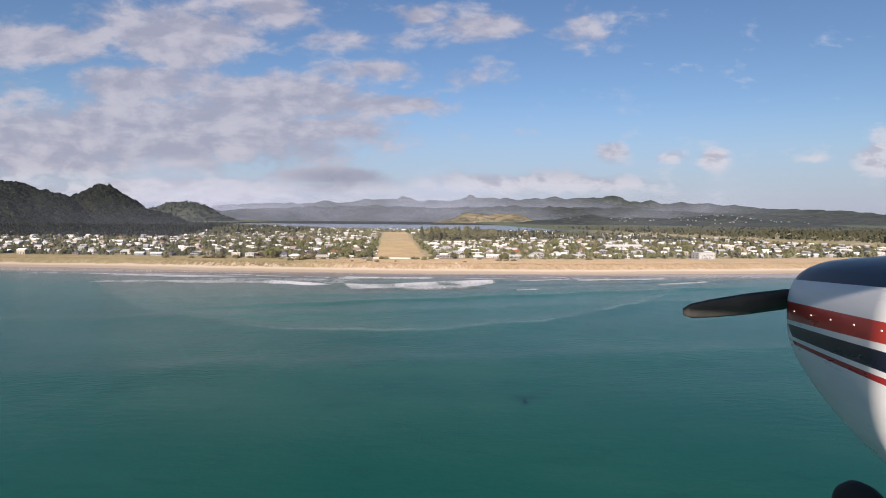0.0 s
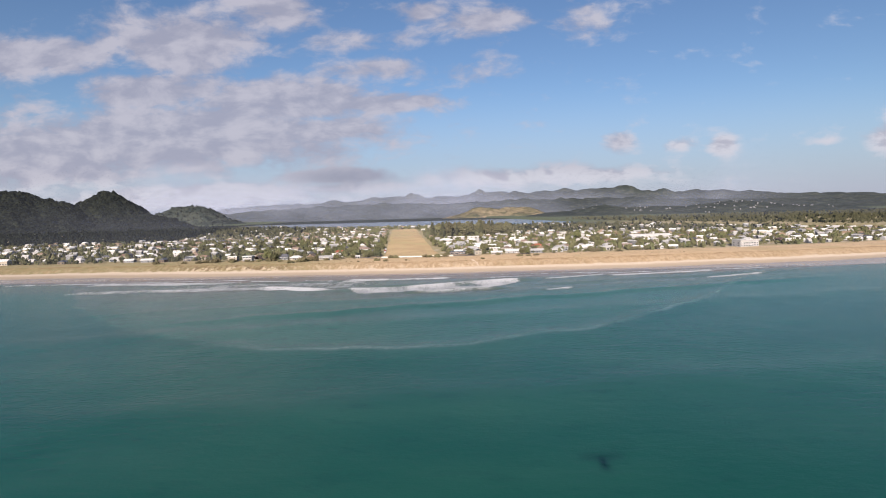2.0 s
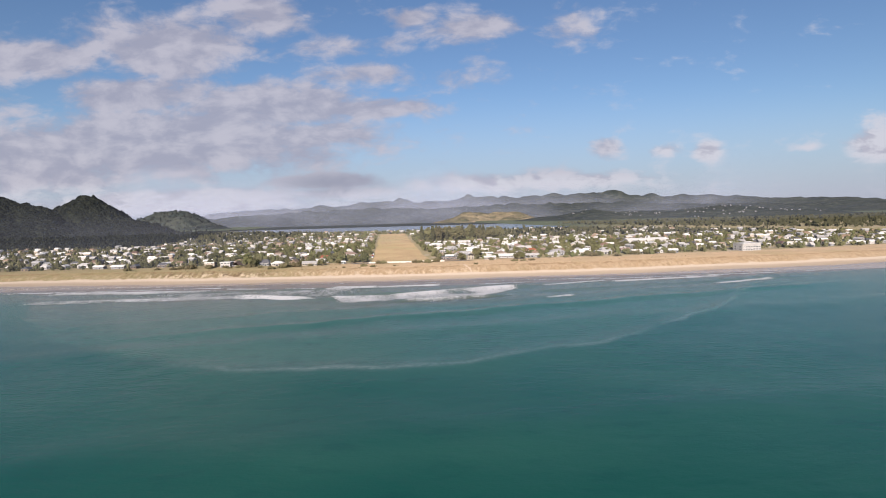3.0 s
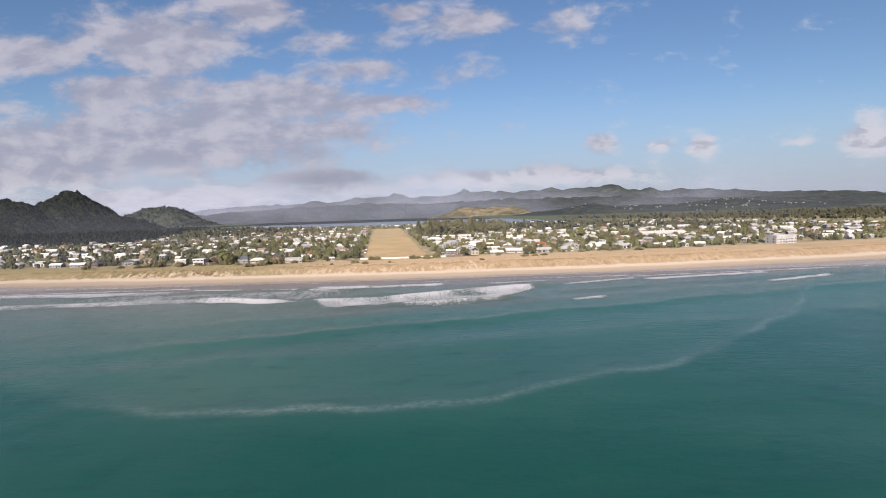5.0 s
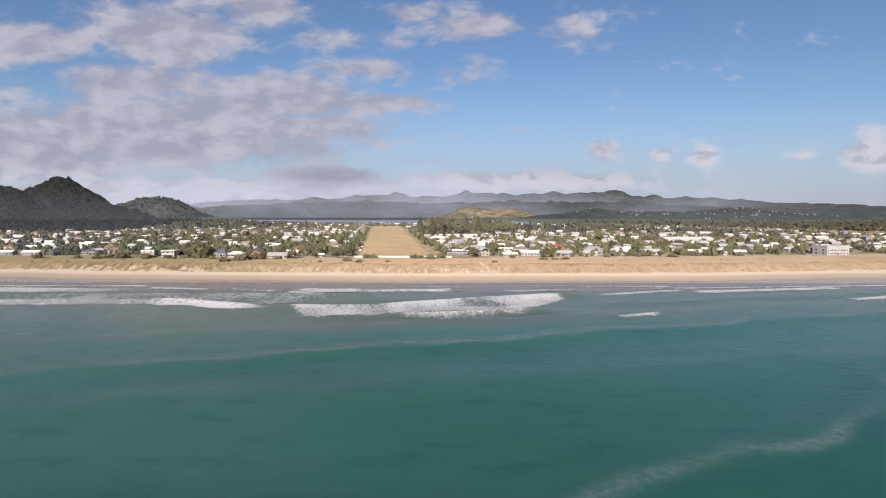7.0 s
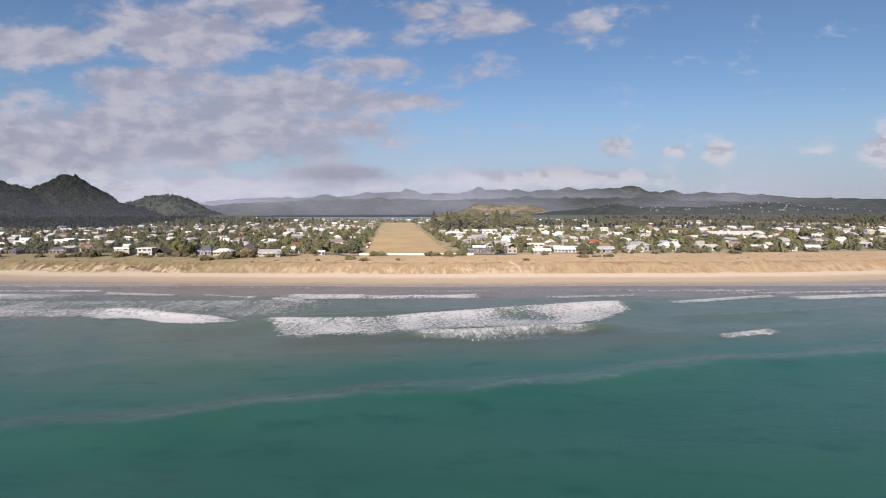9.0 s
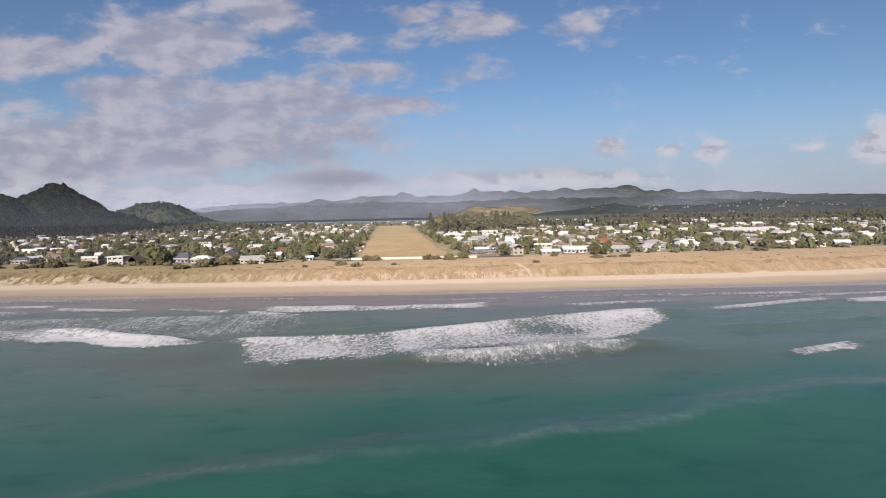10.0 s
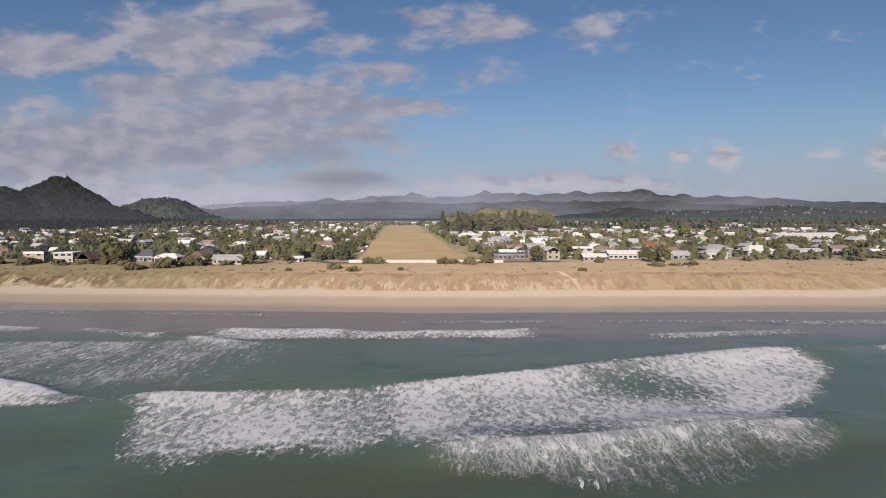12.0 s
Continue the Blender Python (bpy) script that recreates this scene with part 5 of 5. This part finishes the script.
for i, (leaf, spots) in enumerate(sets.items()):
    wood("town_trees", {"leaf dark": "dark green trees", "leaf mid": "mid green trees", "leaf light": "light green trees", "bush shaded": "bush trees coloured as in cloud shade"}[leaf] + " among the far houses", spots, leaf, 1, 6, 40 + i)

# crowns that stand out of the canopy on the near hills
for part_name, height, (x0, x1, y0, y1), number in (("hill_trees", south_z, (-2350, -1420, 1700, 2250), 3600), ("hill_trees", peak_z, (-1760, -1120, 1980, 2420), 3200), ("hill_trees", inland_z, (-1720, -1120, 2520, 2800), 1200)):
    px, py = np.array([rng.uniform(x0, x1) for _ in range(number)]), np.array([rng.uniform(y0, y1) for _ in range(number)])
    pz = height(px, py)
    wood(part_name, "rough canopy of bush trees on the hillside, coloured as in cloud shade", [(float(a), float(b), float(c) - 3.0, rng.uniform(2.6, 5.4), rng.uniform(0.6, 1.05)) for a, b, c in zip(px, py, pz) if c > 14], "bush shaded", 1, 4, 70 + number)

# houses on the dark slopes across the estuary
slope = Geo()
for i in range(76):
    x, y = (rng.uniform(1080, 1640), rng.uniform(2300, 2560)) if i < 58 else (rng.uniform(600, 1000), rng.uniform(2450, 2640))
    z = float((headland_z if i < 58 else knoll_z)(np.array(x), np.array(y)))
    w, d, h = rng.uniform(1.4, 3.4), rng.uniform(1.4, 2.4), rng.uniform(0.8, 1.8)
    g = Geo().box(-w, w, -d, d, -6, h)
    slope.add([(p[0] + x, p[1] + y, p[2] + z + 1.5) for p in g.v], g.f)
    g = gable_roof(2 * w, 2 * d, 1.4, 0.4, base=h)
    slope.add([(p[0] + x, p[1] + y, p[2] + z + 1.5) for p in g.v], g.f)
made("hillside_houses", slope.mesh("hillside_houses"), M["grey wall"], label="pale houses scattered over the dark bush slopes", category="houses", kind="stuff")


# ---------------------------------------------------------------- the aeroplane that carries the camera, where the flight begins


def loft(sections, around=40):
    """A closed skin through rounded sections: distance behind the propeller, half width, top, bottom, squareness."""
    g, rings = Geo(), []
    for aft, half, top_z, low_z, power in sections:
        mid, tall = (top_z + low_z) / 2, (top_z - low_z) / 2
        ring = []
        for k in range(around):
            a = 2 * math.pi * k / around
            c, s = math.cos(a), math.sin(a)
            ring.append((half * math.copysign(abs(c) ** (2 / power), c), -aft, mid + tall * math.copysign(abs(s) ** (2 / power), s)))
        rings.append(ring)
    g.v = [p for ring in rings for p in ring]
    for j in range(len(rings) - 1):
        for k in range(around):
            a, b = j * around + k, j * around + (k + 1) % around
            g.f.append((a, b, b + around, a + around))
    g.f += [tuple(range(around))[::-1], tuple(range((len(rings) - 1) * around, len(rings) * around))]
    return g


def foil(a, b, chord_a, chord_b, thick, upright=False):
    """A wing panel between two leading-edge points, the chord running aft."""
    shape = [(0, 0), (0.03, 0.35), (0.12, 0.62), (0.3, 0.72), (0.6, 0.45), (1, 0.02), (1, -0.02), (0.6, -0.2), (0.3, -0.3), (0.1, -0.26), (0.02, -0.15)]
    if upright:
        shape = [(u, 0.5 * (abs(v) + 0.1) * (1 if v >= 0 else -1)) for u, v in shape]
    g, k = Geo(), len(shape)
    for p, chord in ((a, chord_a), (b, chord_b)):
        for u, v in shape:
            t = v * thick * chord
            g.v.append((p[0] + (t if upright else 0), p[1] - u * chord, p[2] + (0 if upright else t)))
    g.f = [(i, (i + 1) % k, k + (i + 1) % k, k + i) for i in range(k)] + [tuple(range(k))[::-1], tuple(range(k, 2 * k))]
    return g


def aircraft_paint(name, striped):
    m, n = shader(name)
    at = n.node("ShaderNodeTexCoord", "Object")
    split = n.node("ShaderNodeSeparateXYZ", Vector=at).node
    y, z = split.outputs[1], split.outputs[2]
    dirt = n.noise(n.stretch(at, 3.0, 0.6, 3.0), 2.5, 5.0, 0.6)
    col = n.mix(n.step(dirt, 0.35, 0.8, 0.0, 0.5), (0.70, 0.70, 0.69), (0.56, 0.55, 0.53))
    if striped:
        aft = n.math("SUBTRACT", -0.13, y)

        def band(low, low_drop, high, high_drop, start):
            lo = n.math("SUBTRACT", low, n.math("MULTIPLY", aft, low_drop))
            hi = n.math("SUBTRACT", high, n.math("MULTIPLY", aft, high_drop))
            inside = n.math("MULTIPLY", n.math("GREATER_THAN", z, lo), n.math("LESS_THAN", z, hi))
            return n.math("MULTIPLY", inside, n.math("GREATER_THAN", aft, n.math("ADD", start, n.math("MULTIPLY", n.math("SUBTRACT", hi, z), 0.9))))

        col = n.mix(band(0.098, -0.008, 0.6, 0.0, -0.45), col, (0.012, 0.014, 0.028))
        col = n.mix(band(-0.143, 0.0, -0.033, 0.018, -1.0), col, (0.36, 0.035, 0.022))
        col = n.mix(band(-0.235, 0.040, -0.168, 0.012, 0.0), col, (0.010, 0.012, 0.024))
        col = n.mix(band(-0.276, 0.060, -0.257, 0.046, 0.06), col, (0.30, 0.025, 0.025))
    finish(n, col, n.step(dirt, 0.2, 0.8, 0.22, 0.42), dirt, 0.05, 0.01)
    return m


M["aircraft"] = aircraft_paint("aircraft_paint", True)
M["aircraft white"] = aircraft_paint("aircraft_white", False)
M["blade"] = painted("blade_paint", (0.035, 0.034, 0.032), (0.06, 0.055, 0.048), 4.0, 0.5, 0.15, 0.0)
M["steel"] = painted("brushed_steel", (0.42, 0.42, 0.41), (0.52, 0.52, 0.50), 6.0, 0.35, 0.1, 0.0, metal=0.9)


def aeroplane(m):
    """A small high-winged single-engined aeroplane; its own origin is the propeller's hub, its nose to +y."""
    top = thing("aeroplane", m, "white light aeroplane with red and navy stripes in flight", "aeroplane")
    nose = [(0.085, 0.30, 0.15, -0.34, 2.6), (0.095, 0.335, 0.18, -0.39, 2.7), (0.12, 0.362, 0.205, -0.45, 2.8), (0.17, 0.375, 0.22, -0.51, 2.8), (0.3, 0.40, 0.235, -0.61, 2.8), (0.45, 0.425, 0.245, -0.70, 2.8), (0.65, 0.455, 0.255, -0.79, 2.8), (0.85, 0.48, 0.265, -0.85, 2.8), (1.05, 0.50, 0.28, -0.89, 2.8)]
    cowl = part("cowling", loft(nose, 72), M["aircraft"], top, "white engine cowling with red and navy stripes under a black panel", True)
    for aft, half in ((0.22, 0.386), (0.40, 0.417), (0.58, 0.445), (0.76, 0.469), (0.94, 0.489)):
        for side in (-1, 1):
            at = Vector((side * (half - 0.002), -aft, -0.085))
            part("screw", Geo().tube(at, at + Vector((side * 0.004, 0, 0)), 0.005, 0.004, 10), M["aircraft white"], cowl)
    part("fuselage", loft([(1.052, 0.502, 0.282, -0.892, 2.8), (1.5, 0.53, 0.33, -0.90, 3.0), (1.95, 0.545, 0.55, -0.88, 3.0), (2.4, 0.55, 0.92, -0.82, 3.2), (3.3, 0.55, 0.99, -0.80, 3.2), (4.1, 0.48, 0.86, -0.70, 2.8), (5.2, 0.30, 0.52, -0.42, 2.4), (6.6, 0.15, 0.34, -0.12, 2.2), (7.6, 0.05, 0.30, 0.05, 2.0)], 40), M["aircraft"], top, smooth_faces=True)
    part("windscreen", Geo().add([(-0.46, -1.62, 0.42), (0.46, -1.62, 0.42), (0.44, -2.28, 0.88), (-0.44, -2.28, 0.88), (-0.46, -1.58, 0.45), (0.46, -1.58, 0.45), (0.44, -2.24, 0.91), (-0.44, -2.24, 0.91)], [(0, 3, 2, 1), (4, 5, 6, 7), (0, 1, 5, 4), (1, 2, 6, 5), (2, 3, 7, 6), (3, 0, 4, 7)]), M["glass"], top, "curved dark glass windscreen")
    for side in (-1, 1):
        a = side * 0.545
        part("side_window", Geo().box(min(a, a + side * 0.02), max(a, a + side * 0.02), -3.2, -2.45, 0.22, 0.72), M["glass"], top)
        part("wing", foil((side * 0.5, -2.35, 1.02), (side * 5.5, -2.45, 1.17), 1.63, 1.15, 0.13), M["aircraft white"], top, "white high wing", True)
        part("wing_strut", Geo().tube((side * 0.52, -3.15, -0.72), (side * 2.75, -3.25, 1.02), 0.045, 0.04, 10), M["aircraft white"], top, "white wing strut")
        part("tailplane", foil((side * 0.06, -6.75, 0.22), (side * 1.7, -6.95, 0.22), 0.95, 0.6, 0.10), M["aircraft white"], top)
        leg = part("main_leg", Geo().tube((side * 0.45, -3.25, -0.74), (side * 1.2, -3.35, -1.28), 0.05, 0.035, 8), M["aircraft white"], top)
        part("tyre", wheel_ring((side * 1.27, -3.35, -1.30), 0.21, 0.075), M["tyre"], leg, "black rubber tyre", True)
    part("fin", foil((0, -6.1, 0.28), (0, -6.95, 1.65), 1.35, 0.6, 0.09, True), M["aircraft white"], top)
    nose_leg = part("nose_leg", Geo().tube((0.0, -0.80, -0.72), (0.0, -0.50, -1.16), 0.05, 0.04, 12).tube((-0.115, -0.50, -1.16), (0.115, -0.50, -1.16), 0.03, 0.03, 10).tube((-0.115, -0.50, -1.16), (-0.115, -0.25, -1.30), 0.025, 0.02, 8).tube((0.115, -0.50, -1.16), (0.115, -0.25, -1.30), 0.025, 0.02, 8), M["steel"], top, "bare steel nose leg and fork")
    part("tyre", wheel_ring((0.0, -0.25, -1.30), 0.212, 0.075), M["tyre"], nose_leg, "black rubber nose tyre", True)
    prop = part("propeller", Geo().tube((0, -0.09, 0), (0, 0.03, 0), 0.11, 0.10, 24), M["steel"], top, "two-bladed propeller")
    for side in (-1, 1):
        g, turn = Geo(), radians(187 if side < 0 else 7)
        rows = [(0.07, 0.030, 0.055, 60), (0.16, 0.055, 0.035, 48), (0.30, 0.074, 0.024, 36), (0.55, 0.072, 0.017, 25), (0.78, 0.060, 0.012, 18), (0.90, 0.046, 0.009, 15), (0.945, 0.022, 0.006, 14)]
        for out, half, thick, twist in rows:
            for k in range(10):
                a, t = 2 * math.pi * k / 10, radians(twist * 0.6)
                cz, cy = half * math.cos(a), thick * math.sin(a)
                zz, yy = cz * math.cos(t) - cy * math.sin(t), cz * math.sin(t) + cy * math.cos(t)
                g.v.append((out * math.cos(turn) - zz * math.sin(turn), yy, out * math.sin(turn) + zz * math.cos(turn)))
        g.f = [(j * 10 + k, j * 10 + (k + 1) % 10, j * 10 + 10 + (k + 1) % 10, j * 10 + 10 + k) for j in range(len(rows) - 1) for k in range(10)] + [tuple(range(10))[::-1], tuple(range(60, 70))]
        part("blade", g, M["blade"], prop, "dark grey propeller blade", True)
    part("spinner", loft([(0.05, 0.13, 0.13, -0.13, 2), (-0.06, 0.12, 0.12, -0.12, 2), (-0.17, 0.08, 0.08, -0.08, 2), (-0.25, 0.02, 0.02, -0.02, 2)], 24), M["aircraft white"], prop, "white pointed spinner", True)
    return top


def wheel_ring(c, radius, tube_r):
    """A tyre with its hub, the axle along x."""
    g, n_a, n_b = Geo(), 32, 10
    for i in range(n_a):
        a = 2 * math.pi * i / n_a
        for j in range(n_b):
            b = 2 * math.pi * j / n_b
            r = radius - tube_r + tube_r * math.cos(b)
            g.v.append((c[0] + tube_r * 0.9 * math.sin(b), c[1] + r * math.cos(a), c[2] + r * math.sin(a)))
    g.f = [(i * n_b + j, i * n_b + (j + 1) % n_b, (i + 1) % n_a * n_b + (j + 1) % n_b, (i + 1) % n_a * n_b + j) for i in range(n_a) for j in range(n_b)]
    g.tube((c[0] - tube_r * 0.6, c[1], c[2]), (c[0] + tube_r * 0.6, c[1], c[2]), radius * 0.55, radius * 0.55, 20)
    return g


aeroplane(pose(3.994, 11.441, 65.098, -4.24, -0.45, 0.68))

# ---------------------------------------------------------------- parked cars beside the airstrip


def car(x, y, turn, paint, label):
    top = thing("car", pose(x, y, 7.0, 0, 0, turn), label, "car", "cars parked beside the airstrip")
    outline = [(-2.2, 0.35), (-2.25, 0.75), (-1.5, 0.92), (-0.9, 1.42), (0.9, 1.45), (1.55, 0.98), (2.2, 0.85), (2.25, 0.35)]
    g = Geo()
    n_pts = len(outline)
    half = [0.86 if z < 1.0 else 0.66 for _, z in outline]
    g.v = [(px, -h, z) for (px, z), h in zip(outline, half)] + [(px, h, z) for (px, z), h in zip(outline, half)]
    g.f = [tuple(range(n_pts)), tuple(range(2 * n_pts - 1, n_pts - 1, -1))] + [(i, i + n_pts, (i + 1) % n_pts + n_pts, (i + 1) % n_pts) for i in range(n_pts)]
    part("body", g, paint, top)
    part("windscreen", Geo().add([(1.52, -0.72, 1.03), (1.52, 0.72, 1.03), (0.98, 0.6, 1.42), (0.98, -0.6, 1.42), (1.57, -0.72, 1.05), (1.57, 0.72, 1.05), (1.03, 0.6, 1.44), (1.03, -0.6, 1.44)], [(3, 2, 1, 0), (4, 5, 6, 7), (0, 1, 5, 4), (2, 3, 7, 6), (1, 2, 6, 5), (3, 0, 4, 7)]), M["glass"], top, "dark glass windscreen")
    for wx in (-1.35, 1.35):
        for wy in (-0.82, 0.82):
            part("wheel", Geo().tube((wx, wy - 0.1, 0.32), (wx, wy + 0.1, 0.32), 0.33, 0.33, 12), M["tyre"], top, "black rubber tyre")
    return top


for k, (x, y, turn) in enumerate([(-97, 700, 80), (-99, 712, 75), (-101, 726, 100), (-103, 748, 95), (-20, 700, 85), (-23, 722, 100), (-140, 652, 12), (60, 691, 2)]):
    word, paint = (("white", "car white"), ("dark red", "car red"), ("grey", "car grey"))[(k * 2) % 3 if k != 4 else 0]
    car(x, y, turn, M[paint], word + " car parked on dry grass beside the airstrip" if k < 6 else word + " car parked on a road between houses")

# tussocks of dry grass and low creeping plants on the dune, too many to count
rng = random.Random(77)
for leaf, number, label in (("dune grass", 2000, "tufts of dry golden dune grass"), ("leaf scrub", 420, "low olive creeping plants on the dune")):
    g = Geo()
    for i in range(number):
        x = rng.uniform(-330, 240 if leaf == "dune grass" or i % 2 else -90)
        s = 41 + 44 * rng.random() ** 1.8
        if noise.noise((x / 23, s / 9, 3.0 if leaf == "dune grass" else 8.0)) < rng.uniform(-0.25, 0.45):
            continue
        y = float(shore_y(np.array(x))) + s
        z = float(land_height(np.array(x), np.array(y)))
        r = rng.uniform(0.25, 0.6) if leaf == "dune grass" else rng.uniform(0.3, 1.0)
        g.add(*clump(rng, (x, y, z + 0.12 * r), r, 0.55, False))
    made("dune_plants", g.mesh("dune_plants"), M[leaf], label=label, category="plants", kind="stuff")
